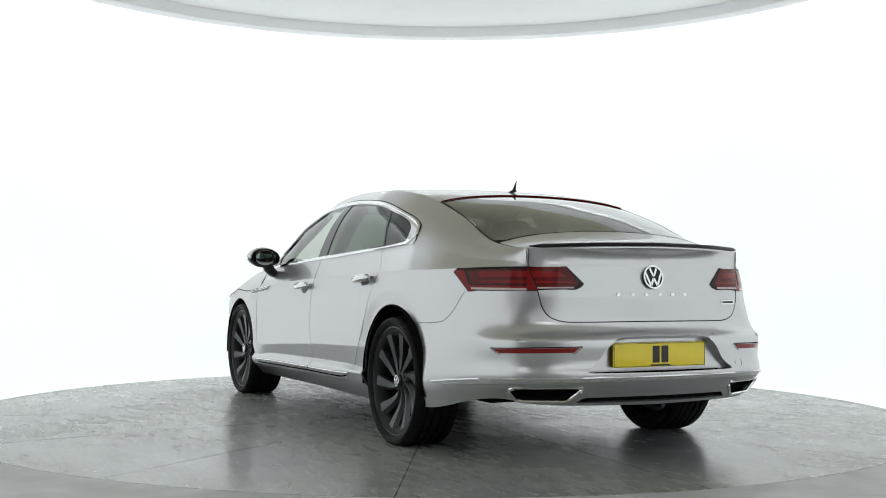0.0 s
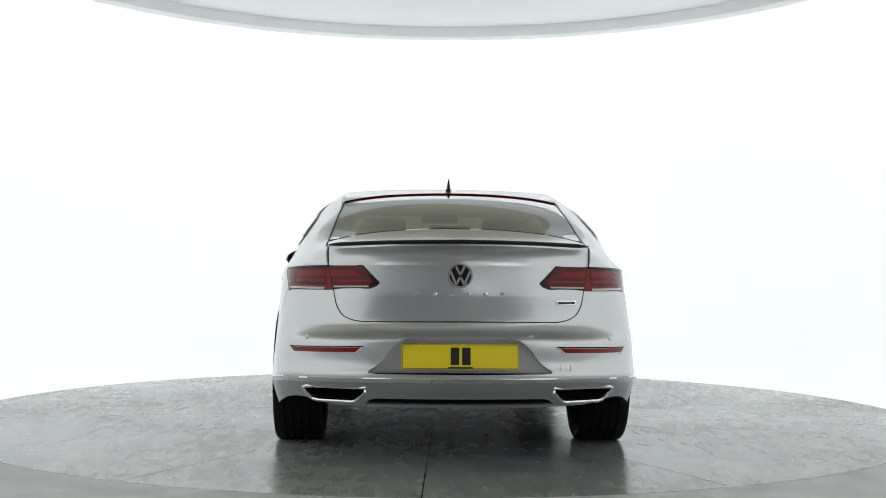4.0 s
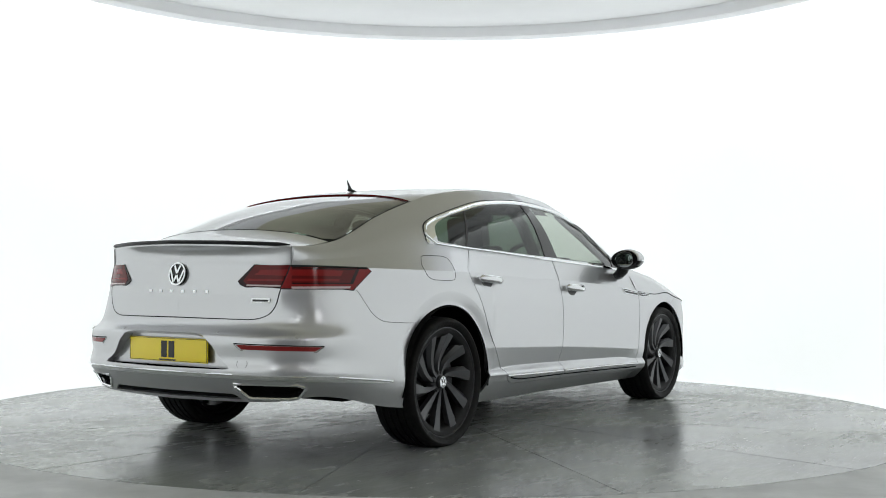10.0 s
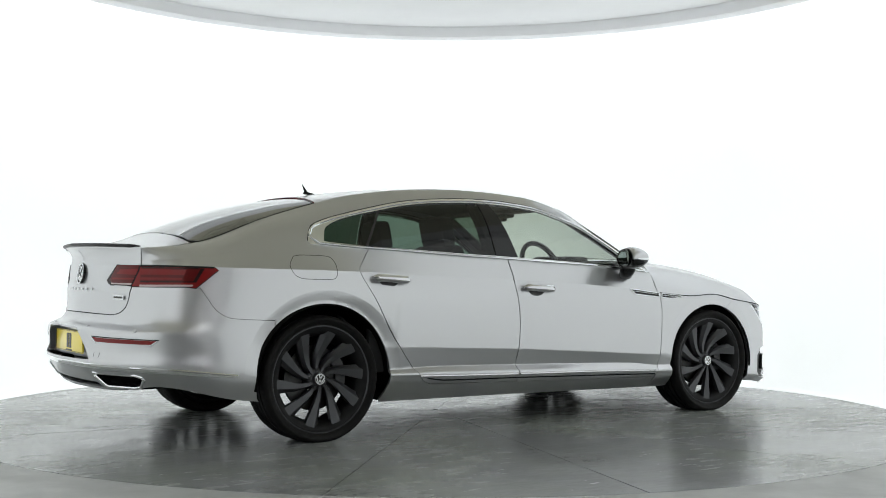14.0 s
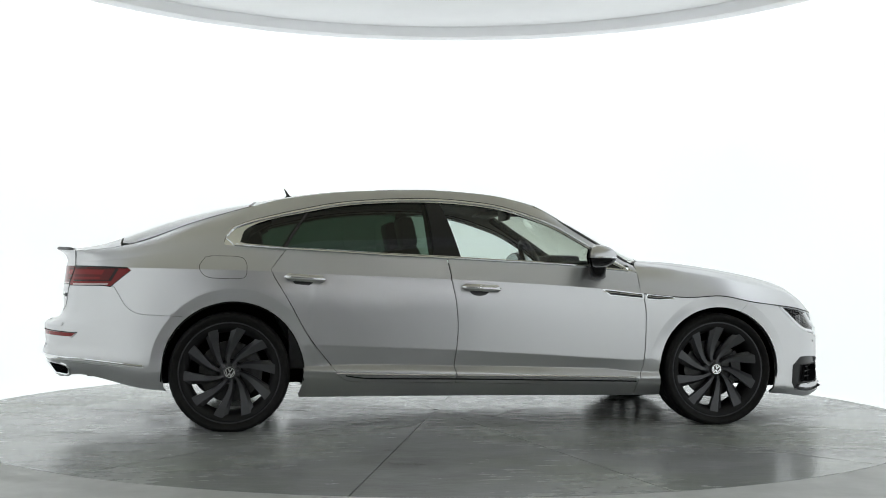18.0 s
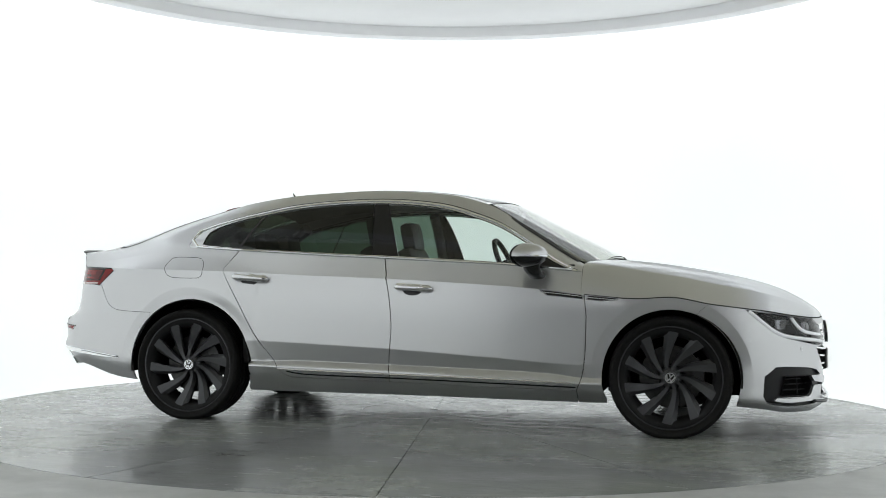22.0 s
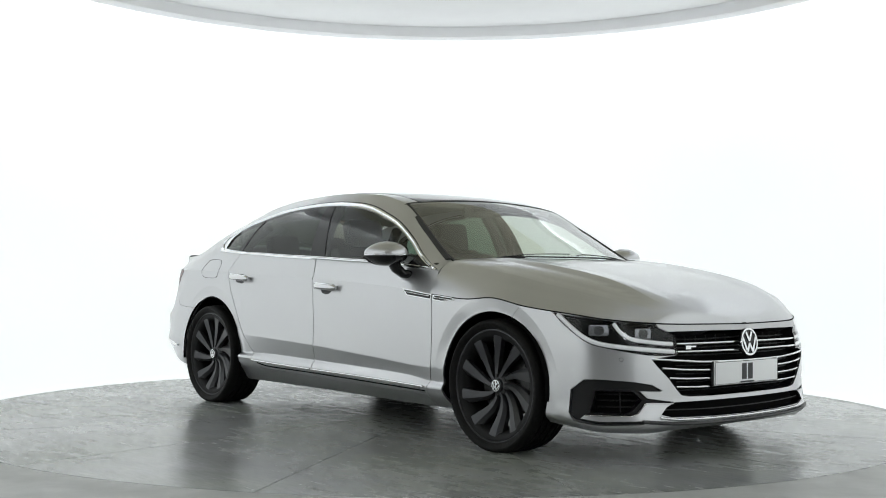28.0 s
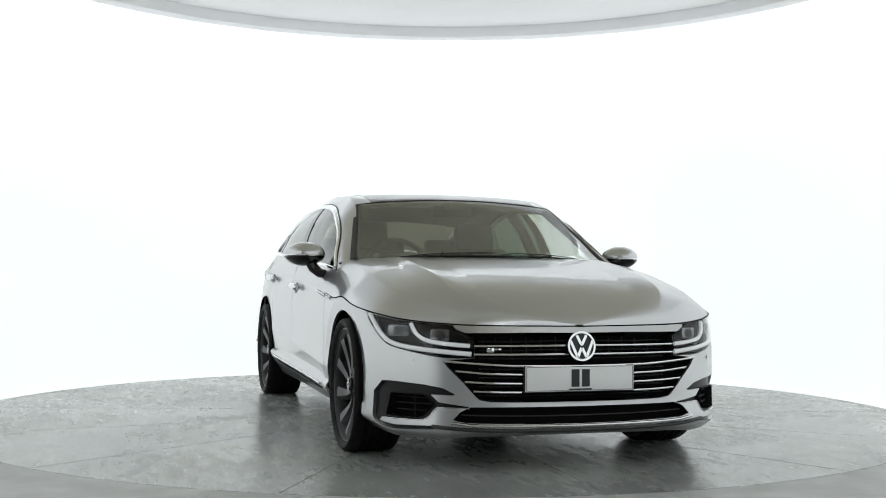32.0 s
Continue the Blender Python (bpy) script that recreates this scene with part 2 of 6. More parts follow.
def inside(px, py, poly):
    poly = np.asarray(poly)
    res = np.zeros(len(px), bool)
    x0, y0 = poly[:, 0], poly[:, 1]
    x1, y1 = np.roll(x0, -1), np.roll(y0, -1)
    for a, b, c, d in zip(x0, y0, x1, y1):
        if b != d:
            cross = ((b > py) != (d > py)) & (px < (c - a) * (py - b) / (d - b) + a)
            res ^= cross
    return res


def dense(poly, step, closed=True):
    poly = np.asarray(poly, float)
    out = []
    for k in range(len(poly) if closed else len(poly) - 1):
        a, b = poly[k], poly[(k + 1) % len(poly)]
        n = max(1, int(math.ceil(np.linalg.norm(b - a) / step)))
        out += [a + (b - a) * i / n for i in range(n)]
    if not closed:
        out.append(poly[-1])
    return np.array(out)


def curve2(points, n=12, closed=False):
    """A smooth run of 2D points through the given ones."""
    p = np.asarray(points, float)
    if closed:
        p = np.vstack([p, p[:1]])
    s = np.r_[0, np.cumsum(np.linalg.norm(np.diff(p, axis=0), axis=1))]
    q = np.linspace(0, s[-1], n * (len(p) - 1) + 1)
    r = np.stack([pchip(s, p[:, 0], q), pchip(s, p[:, 1], q)], 1)
    return r[:-1] if closed else r


def shrink(poly, gap):
    """Move a closed outline inwards by gap (or outwards when negative)."""
    p = np.asarray(poly, float)
    area = np.sum(p[:, 0] * np.roll(p[:, 1], -1) - np.roll(p[:, 0], -1) * p[:, 1])
    e = np.roll(p, -1, axis=0) - p
    e /= np.maximum(np.linalg.norm(e, axis=1, keepdims=True), 1e-9)
    nrm = np.stack([-e[:, 1], e[:, 0]], 1) * (1 if area > 0 else -1)
    a, b = nrm, np.roll(nrm, 1, axis=0)
    m = a + b
    m /= np.maximum((m * a).sum(1, keepdims=True), 0.35)
    return p + m * gap


class Skin:
    """A smooth surface: call it with arrays of two parameters. flip says which way is out."""

    def __init__(self, fn, flip=False, scale=(1.0, 1.0)):
        self.fn, self.flip, self.scale, self.known = fn, flip, scale, {}

    def __call__(self, a, b):
        return np.stack(self.fn(np.asarray(a, float), np.asarray(b, float)), -1)

    def normal(self, a, b):
        e = 2e-3
        d1 = self(a + e / self.scale[0], b) - self(a - e / self.scale[0], b)
        d2 = self(a, b + e / self.scale[1]) - self(a, b - e / self.scale[1])
        n = np.cross(d1, d2)
        n /= np.maximum(np.linalg.norm(n, axis=-1, keepdims=True), 1e-12)
        return -n if self.flip else n

    def find(self, points, axes, lo, hi):
        """Parameters of the points given by two of their coordinates (axes 'xz', 'yz' or 'xy'), searched between lo and hi."""
        ia, ib = ("xyz".index(c) for c in axes)
        p = np.asarray(points, float)
        if (lo, hi) not in self.known:
            ga, gb = np.meshgrid(np.linspace(lo[0], hi[0], 160), np.linspace(lo[1], hi[1], 60), indexing="ij")
            self.known[lo, hi] = ga.ravel(), gb.ravel(), self(ga.ravel(), gb.ravel())
        ga, gb, s = self.known[lo, hi]
        s = s[:, (ia, ib)]
        out = []
        for q in p:
            k = np.argmin(((s - q) ** 2).sum(1))
            out.append((ga[k], gb[k]))
        uv = np.array(out)
        for _ in range(8):
            e = 1e-4
            f0 = self(uv[:, 0], uv[:, 1])[:, (ia, ib)]
            fa = (self(uv[:, 0] + e, uv[:, 1])[:, (ia, ib)] - f0) / e
            fb = (self(uv[:, 0], uv[:, 1] + e)[:, (ia, ib)] - f0) / e
            r = p - f0
            det = fa[:, 0] * fb[:, 1] - fa[:, 1] * fb[:, 0]
            det = np.where(np.abs(det) < 1e-6, 1e-6, det)
            du = (r[:, 0] * fb[:, 1] - r[:, 1] * fb[:, 0]) / det
            dv = (fa[:, 0] * r[:, 1] - fa[:, 1] * r[:, 0]) / det
            uv[:, 0] += np.clip(du, -0.2, 0.2)
            uv[:, 1] += np.clip(dv, -0.2, 0.2)
            uv = np.clip(uv, lo, hi)
        return uv


def patch(skin, outline, holes=(), step=0.03, lift=0.0, thick=0.012, both=False, side=1, gap=0.0, inner_step=None, open_at=None, lines=()):
    """A sheet of the skin inside an outline (in the skin's parameters) less its holes, with edges turned in by thick.
    side -1 mirrors it to the other side of the car; both makes the two halves in one mesh. Returns a mesh with true normals."""
    sc = np.array(skin.scale)
    out = np.asarray(outline, float) * sc
    if gap:
        kept = out[:, 1].copy()
        out = shrink(out, gap)
        if open_at:                        # the crease, where two skins meet, stays closed
            shared = np.array([bool(open_at(a / sc[0], b / sc[1])) for a, b in np.asarray(outline, float) * sc])
            out[shared, 1] = kept[shared]
    out = dense(out, step)
    rings = [out] + [dense(np.asarray(h, float) * sc, step) for h in holes]
    lo, hi = out.min(0), out.max(0)
    st = inner_step or step
    gx, gy = np.meshgrid(np.arange(lo[0] + st / 2, hi[0], st), np.arange(lo[1] + st / 2, hi[1], st), indexing="ij")
    gx, gy = gx.ravel(), gy.ravel()
    keep = inside(gx, gy, out)
    for h in rings[1:]:
        keep &= ~inside(gx, gy, h)
    runs = []
    for ln in lines:                       # folds that the mesh must follow
        q = dense(np.asarray(ln, float) * sc, step * 0.8, False)
        good = inside(q[:, 0], q[:, 1], out)
        for h in rings[1:]:
            good &= ~inside(q[:, 0], q[:, 1], h)
        near = np.array([(((np.vstack(rings) - p) ** 2).sum(1).min()) for p in q]) < (0.35 * step) ** 2
        good &= ~near
        cur = []
        for p, g in zip(q, good):
            if g:
                cur.append(p)
            elif cur:
                runs.append(cur)
                cur = []
        if cur:
            runs.append(cur)
    runs = [r for r in runs if len(r) > 1]
    edge_pts = np.vstack(rings + [np.array(r) for r in runs])
    gx, gy = gx[keep], gy[keep]
    if len(gx):
        far = np.ones(len(gx), bool)
        for k in range(0, len(gx), 400):
            d = (gx[k:k + 400, None] - edge_pts[None, :, 0]) ** 2 + (gy[k:k + 400, None] - edge_pts[None, :, 1]) ** 2
            far[k:k + 400] = d.min(1) > (0.4 * st) ** 2
        gx, gy = gx[far], gy[far]
    pts, edges = [], []
    for r in rings:
        k0 = len(pts)
        pts += [Vector(p) for p in r]
        edges += [(k0 + i, k0 + (i + 1) % len(r)) for i in range(len(r))]
    for r in runs:
        k0 = len(pts)
        pts += [Vector(p) for p in r]
        edges += [(k0 + i, k0 + i + 1) for i in range(len(r) - 1)]
    pts += [Vector((a, b)) for a, b in zip(gx, gy)]
    vs, es, fs, *_ = mathutils.geometry.delaunay_2d_cdt(pts, edges, [], 0, 1e-7)
    v2 = np.array([(v.x, v.y) for v in vs])
    tri = np.array([f[:3] for f in fs])
    cen = v2[tri].mean(1)
    ok = inside(cen[:, 0], cen[:, 1], out)
    for h in rings[1:]:
        ok &= ~inside(cen[:, 0], cen[:, 1], h)
    tri = tri[ok]
    a, b = v2[:, 0] / sc[0], v2[:, 1] / sc[1]
    p3, nr = skin(a, b), skin.normal(a, b)
    p3 = p3 + nr * lift
    # face order to follow the normal
    fn = np.cross(p3[tri[:, 1]] - p3[tri[:, 0]], p3[tri[:, 2]] - p3[tri[:, 0]])
    wrong = (fn * nr[tri[:, 0]]).sum(1) < 0
    tri[wrong] = tri[wrong][:, ::-1]
    # turned-in edges
    count = {}
    for t in tri:
        for k in range(3):
            e = (int(t[k]), int(t[(k + 1) % 3]))
            count[e] = count.get(e, 0) + 1
    rim = [e for e in count if (e[1], e[0]) not in count]
    verts, norms, faces = [tuple(p) for p in p3], [tuple(n) for n in nr], [tuple(int(i) for i in t) for t in tri]
    if thick:
        for i, j in rim:
            if both and abs(p3[i][1]) < 1e-4 and abs(p3[j][1]) < 1e-4:
                continue
            if open_at and open_at((a[i] + a[j]) / 2, (b[i] + b[j]) / 2):
                continue
            k = len(verts)
            q = [p3[i], p3[j], p3[j] - nr[j] * thick, p3[i] - nr[i] * thick]
            d = np.cross(q[0] - q[1], q[2] - q[1])
            d = -d / max(np.linalg.norm(d), 1e-12)
            verts += [tuple(v) for v in q]
            norms += [tuple(-d)] * 4
            faces.append((k, k + 3, k + 2, k + 1))
    return mirrored(verts, norms, faces, both, side)


def mirrored(verts, norms, faces, both, side):
    flip_v = [(x, -y, z) for x, y, z in verts]
    flip_n = [(x, -y, z) for x, y, z in norms]
    if both:
        k = len(verts)
        return verts + flip_v, norms + flip_n, faces + [tuple(k + i for i in reversed(f)) for f in faces]
    if side < 0:
        return flip_v, flip_n, [tuple(reversed(f)) for f in faces]
    return verts, norms, faces


def joined(*datas):
    verts, norms, faces = [], [], []
    for v, n, f in datas:
        k = len(verts)
        verts, norms = verts + list(v), norms + list(n)
        faces = faces + [tuple(k + i for i in g) for g in f]
    return verts, norms, faces


def sheet(name, data, mat, parent, label=""):
    verts, norms, faces = data
    me = bpy.data.meshes.new(name)
    me.from_pydata(verts, [], faces)
    me.materials.append(mat)
    me.shade_smooth()
    me.normals_split_custom_set_from_vertices(norms)
    ob = new(name, me)
    ob.parent = parent
    if label:
        tagged(ob, label)
    return ob


def tube(points, radius, n=8, closed=False, flat=1.0):
    """A round or flattened bar along a run of 3D points."""
    bm = bmesh.new()
    p = [Vector(q) for q in points]
    rings = []
    for i, q in enumerate(p):
        a, b = p[max(i - 1, 0)], p[min(i + 1, len(p) - 1)]
        if closed:
            a, b = p[i - 1], p[(i + 1) % len(p)]
        d = (b - a).normalized()
        s = d.cross(Vector((0, 0, 1)))
        s = s.normalized() if s.length > 1e-4 else Vector((1, 0, 0))
        u = s.cross(d)
        r = radius[i] if isinstance(radius, (list, tuple)) else radius
        rings.append([bm.verts.new(q + s * (math.cos(k * 2 * math.pi / n) * r) + u * (math.sin(k * 2 * math.pi / n) * r * flat)) for k in range(n)])
    m = len(rings)
    for i in range(m if closed else m - 1):
        a, b = rings[i], rings[(i + 1) % m]
        for k in range(n):
            bm.faces.new((a[k], a[(k + 1) % n], b[(k + 1) % n], b[k]))
    if not closed:
        bm.faces.new(rings[0][::-1])
        bm.faces.new(rings[-1])
    bmesh.ops.recalc_face_normals(bm, faces=bm.faces)
    return bm


# ---- the studio ----


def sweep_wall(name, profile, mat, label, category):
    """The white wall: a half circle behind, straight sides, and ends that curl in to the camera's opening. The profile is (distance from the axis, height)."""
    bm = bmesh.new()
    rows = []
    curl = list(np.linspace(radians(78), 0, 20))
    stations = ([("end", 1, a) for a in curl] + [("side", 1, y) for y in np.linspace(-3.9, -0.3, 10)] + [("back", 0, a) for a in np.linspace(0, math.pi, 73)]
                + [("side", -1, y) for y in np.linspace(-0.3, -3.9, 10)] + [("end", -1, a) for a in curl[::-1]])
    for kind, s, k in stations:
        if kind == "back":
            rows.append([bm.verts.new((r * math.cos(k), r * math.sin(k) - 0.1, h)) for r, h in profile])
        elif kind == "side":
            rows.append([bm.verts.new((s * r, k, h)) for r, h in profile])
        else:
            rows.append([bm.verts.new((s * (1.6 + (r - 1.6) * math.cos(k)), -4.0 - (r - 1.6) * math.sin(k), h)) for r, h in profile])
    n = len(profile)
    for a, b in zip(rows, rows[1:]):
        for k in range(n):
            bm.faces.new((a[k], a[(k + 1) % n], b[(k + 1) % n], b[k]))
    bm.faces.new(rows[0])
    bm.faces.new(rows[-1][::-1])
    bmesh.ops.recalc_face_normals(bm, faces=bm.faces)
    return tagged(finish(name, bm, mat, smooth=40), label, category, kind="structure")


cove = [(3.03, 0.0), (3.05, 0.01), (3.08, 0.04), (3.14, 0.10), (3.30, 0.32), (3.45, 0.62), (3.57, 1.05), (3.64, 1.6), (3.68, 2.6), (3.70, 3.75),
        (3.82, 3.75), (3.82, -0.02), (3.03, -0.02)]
sweep_wall("wall_curved", cove, WALL_WHITE, "seamless white curved cyclorama wall, itself glowing in place of lamps", "wall")

# round ceiling with its hanging rim
rim = lathe([(3.42, 3.24), (3.42, 3.142), (3.44, 3.132), (3.52, 3.126), (3.56, 3.132), (3.57, 3.15), (3.57, 3.34), (3.42, 3.34)], 128, "z")
rim = finish("ceiling_rim", rim, CEIL_WHITE)
rim.location.y = -0.10
tagged(rim, "white rounded rim round the circular ceiling panel", "ceiling rim", kind="structure")
cloth = finish("ceiling_centre", lathe([(0.0, 3.229), (1.2, 3.229), (2.72, 3.229), (2.72, 3.234), (0.0, 3.234)], 96, "z"), CEIL_CLOTH)
cloth.location.y = -0.47
tagged(cloth, "beige cloth field in the middle of the round ceiling", "ceiling", kind="structure")
disc = lathe([(0.0, 3.235), (1.2, 3.235), (2.4, 3.235), (3.417, 3.235), (3.417, 3.33), (0.0, 3.33)], 128, "z")
disc = finish("ceiling_disc", disc, CEIL_WHITE)
disc.location.y = -0.10
tagged(disc, "matt white circular ceiling panel hung over the turntable", "ceiling", kind="structure")

# an unseen glowing half ring, added behind the rim to wash down the wall
added_cove_glow = new("added_cove_glow")
tagged(added_cove_glow, "unseen glowing strip added behind the ceiling rim to wash the wall", "ceiling light")
added_cove_glow.location = (0, -0.10, 3.44)
part("tray", lathe([(3.585, 0.012), (3.67, 0.012), (3.67, 0.02), (3.585, 0.02)], 96, "z", (0, math.pi)), CEIL_WHITE, added_cove_glow)
part("diffuser", lathe([(3.595, 0.0), (3.655, 0.0), (3.655, 0.008), (3.595, 0.008)], 96, "z", (0, math.pi)), COVE_GLOW, added_cove_glow)

ground = finish("floor", lathe([(2.952, -0.03), (2.952, 0.0), (3.4, 0.0), (5.0, 0.0), (14.0, 0.0)], 128, "z"), CONCRETE)
tagged(ground, "pale grey concrete floor with small specks", "floor", kind="structure")


def room_wall(name, size, at):
    bm = box(bmesh.new(), size, at)
    tagged(finish(name, bm, ROOM_GREY, smooth=0), "plain grey painted studio wall", "wall", kind="structure")


room_wall("wall_back", (12.4, 0.2, 4.2), (0, 4.9, 2.05))
room_wall("wall_behind_camera", (12.4, 0.2, 4.2), (0, -9.6, 2.05))
room_wall("wall_left", (0.2, 14.6, 4.2), (-6.2, -2.35, 2.05))
room_wall("wall_right", (0.2, 14.6, 4.2), (6.2, -2.35, 2.05))
bm = box(bmesh.new(), (12.6, 14.8, 0.2), (0, -2.35, 4.25))
tagged(finish("ceiling", bm, CEIL_CLOTH, smooth=0), "plain beige studio ceiling above the round panel", "ceiling", kind="structure")

# unseen glowing panels, added to brighten the room behind the camera
for x, y in ((-4.4, -7.0), (4.4, -7.0), (-2.4, -8.6), (2.4, -8.6)):
    lamp = new("fill_panel")
    tagged(lamp, "unseen white ceiling panel added to brighten the outer studio", "ceiling light", group="panel lights of the outer studio")
    lamp.location = (x, y, 4.12)
    part("housing", box(bmesh.new(), (0.64, 1.54, 0.05), (0, 0, 0), 0.01), CEIL_WHITE, lamp)
    part("diffuser", box(bmesh.new(), (0.6, 1.5, 0.01), (0, 0, -0.031), 0.003), FILL_PANEL_GLOW, lamp)

# small lamps on the wall behind the camera, which glint in the car's flank
for x, z, w in ((0.7, 2.05, 0.16), (1.15, 2.45, 0.10), (1.75, 2.30, 0.24), (1.9, 1.95, 0.16), (2.3, 2.00, 0.20), (2.15, 1.75, 0.12), (3.1, 1.80, 0.14)):
    lamp = new("strip_light")
    tagged(lamp, "short lit strip light on the wall behind the camera", "wall light", group="strip lights behind the camera")
    lamp.location = (x, -9.46, z)
    part("housing", box(bmesh.new(), (w + 0.03, 0.05, 0.05), (0, -0.006, 0), 0.008), CEIL_WHITE, lamp)
    part("tube", box(bmesh.new(), (w, 0.014, 0.026), (0, 0.026, 0), 0.005), TUBE_LIGHT, lamp)

# the turntable: a steel drum with plates on it
turntable = new("turntable")
tagged(turntable, "round worn grey steel turntable with plated top", "turntable")
# near-black drum: shade in the plate joints is put into its colour
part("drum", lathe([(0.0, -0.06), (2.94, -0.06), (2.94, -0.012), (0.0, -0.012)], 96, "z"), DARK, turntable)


def plate_sector(r0, r1, a0, a1, gap):
    """One steel plate; its edges drop into the joints."""
    bm = bmesh.new()
    n = max(2, int((a1 - a0) / radians(3)))
    rows = []
    for r in np.linspace(r0, r1, 4):
        da = gap / max(r, 0.2)
        rows.append([bm.verts.new((r * math.cos(a), r * math.sin(a), 0.0)) for a in np.linspace(a0 + da, a1 - da, n + 1)])
    for a, b in zip(rows, rows[1:]):
        for i in range(n):
            bm.faces.new((a[i], b[i], b[i + 1], a[i + 1]))
    ret = bmesh.ops.extrude_face_region(bm, geom=bm.faces[:])
    bmesh.ops.translate(bm, verts=[v for v in ret["geom"] if isinstance(v, bmesh.types.BMVert)], vec=(0, 0, -0.01))
    bmesh.ops.recalc_face_normals(bm, faces=bm.faces)
    return bm


# fourteen leaves round a hub; the joints open up towards the rim
for k in range(14):
    a0 = radians(-54.3) + 2 * math.pi * k / 14
    a1 = a0 + 2 * math.pi / 14
    part("plate", plate_sector(0.47, 2.30, a0, a1, 0.0022), FLOOR, turntable, smooth=0)
    part("rim_plate", plate_sector(2.30, 2.948, a0, a1, 0.0014 if k % 3 == 1 else 0.0034), FLOOR, turntable, smooth=0)
    if k % 2 == 0:
        part("hub_plate", plate_sector(0.02, 0.466, a0, a0 + 4 * math.pi / 14, 0.0016), FLOOR, turntable, smooth=0)


# ---- the car: x forwards, y to its left, z up; the root stands on the turntable under the cabin ----
car = new("car")
tagged(car, "silver metallic four-door fastback saloon, clean, parked on the turntable", "car")

# plan outline by station, from the middle of the nose round the left side to the middle of the tail
PLAN_X = [2.398, 2.388, 2.359, 2.297, 2.178, 1.966, 1.54, 1.08, 0.5, -0.04, -0.6, -1.0, -1.3, -1.7, -1.95, -2.15, -2.31, -2.385, -2.41]
PLAN_Y = [0.0, 0.25, 0.48, 0.642, 0.782, 0.880, 0.925, 0.920, 0.915, 0.912, 0.915, 0.920, 0.925, 0.900, 0.855, 0.765, 0.58, 0.30, 0.0]
STATION = list(range(19))


def line(keys):
    """A design line: keys of station: (height, inset)."""
    u = sorted(keys)
    return u, [keys[k][0] for k in u], [keys[k][1] for k in u]


LINES = [
    line({0: (0.160, 0.05), 2: (0.156, 0.04), 3: (0.148, 0.03), 4: (0.150, 0.03), 5: (0.175, 0.04), 5.4: (0.185, 0.05), 6: (0.19, 0.05), 7: (0.172, 0.098), 9: (0.178, 0.102), 11: (0.18, 0.098), 12: (0.20, 0.04), 13: (0.232, 0.03), 15: (0.31, 0.05), 16: (0.285, 0.07), 18: (0.275, 0.09)}),
    line({0: (0.202, 0.0), 2: (0.200, -0.006), 3: (0.192, -0.010), 4: (0.192, -0.004), 5: (0.222, 0.0), 6: (0.245, 0.006), 7: (0.257, 0.010), 9: (0.281, 0.010), 10.5: (0.305, 0.010), 12: (0.315, 0.006), 13: (0.335, 0.002), 15: (0.362, 0.012), 16: (0.366, 0.017), 18: (0.370, 0.019)}),
    line({0: (0.30, 0.012), 3: (0.30, 0.0), 5: (0.30, 0.0), 6: (0.29, 0.0), 7: (0.284, 0.0), 9: (0.317, -0.003), 10.3: (0.332, -0.001), 11: (0.337, 0.003), 12: (0.35, 0.003), 13: (0.38, 0.0), 15: (0.418, -0.006), 18: (0.43, -0.010)}),
    line({0: (0.42, 0.0), 4: (0.42, 0.0), 5: (0.40, 0.0), 6: (0.345, 0.016), 7: (0.315, 0.020), 7.4: (0.335, 0.028), 8: (0.346, 0.030), 9: (0.357, 0.031), 10: (0.366, 0.030), 10.6: (0.360, 0.026), 11.2: (0.362, 0.020), 12: (0.40, 0.014), 13: (0.46, 0.004), 15: (0.48, 0.004), 18: (0.48, 0.008)}),
    line({0: (0.52, 0.0), 4: (0.53, 0.002), 5: (0.52, 0.0), 6: (0.45, 0.004), 7: (0.383, 0.006), 8: (0.415, 0.006), 9: (0.446, 0.006), 10: (0.469, 0.006), 11: (0.490, 0.006), 12: (0.53, 0.007), 13: (0.56, 0.014), 15: (0.57, 0.002), 18: (0.585, 0.0)}),
    line({0: (0.60, 0.004), 2: (0.59, 0.018), 4: (0.61, 0.016), 5: (0.64, 0.004), 6: (0.65, 0.004), 7: (0.655, 0.003), 9: (0.69, 0.004), 11: (0.72, 0.007), 12: (0.72, 0.014), 13: (0.69, 0.028), 14: (0.665, 0.029), 15: (0.655, 0.045), 16: (0.65, 0.085), 18: (0.65, 0.115)}),
    line({0: (0.645, 0.014), 2: (0.650, 0.04), 3: (0.657, 0.042), 4: (0.672, 0.030), 5: (0.702, 0.008), 5.5: (0.725, 0.006), 6: (0.762, 0.008), 6.4: (0.752, 0.01), 7: (0.772, 0.014), 7.4: (0.797, 0.014), 8: (0.822, 0.014), 9: (0.849, 0.019), 10: (0.868, 0.026), 11: (0.885, 0.032), 12: (0.893, 0.038), 13: (0.90, 0.053), 14: (0.905, 0.070), 15: (0.91, 0.098), 16: (0.912, 0.115), 18: (0.915, 0.118)}),
]
PLAN_SX = lambda u: spline(STATION, PLAN_X, u)
PLAN_SY = lambda u: spline(STATION, PLAN_Y, u)


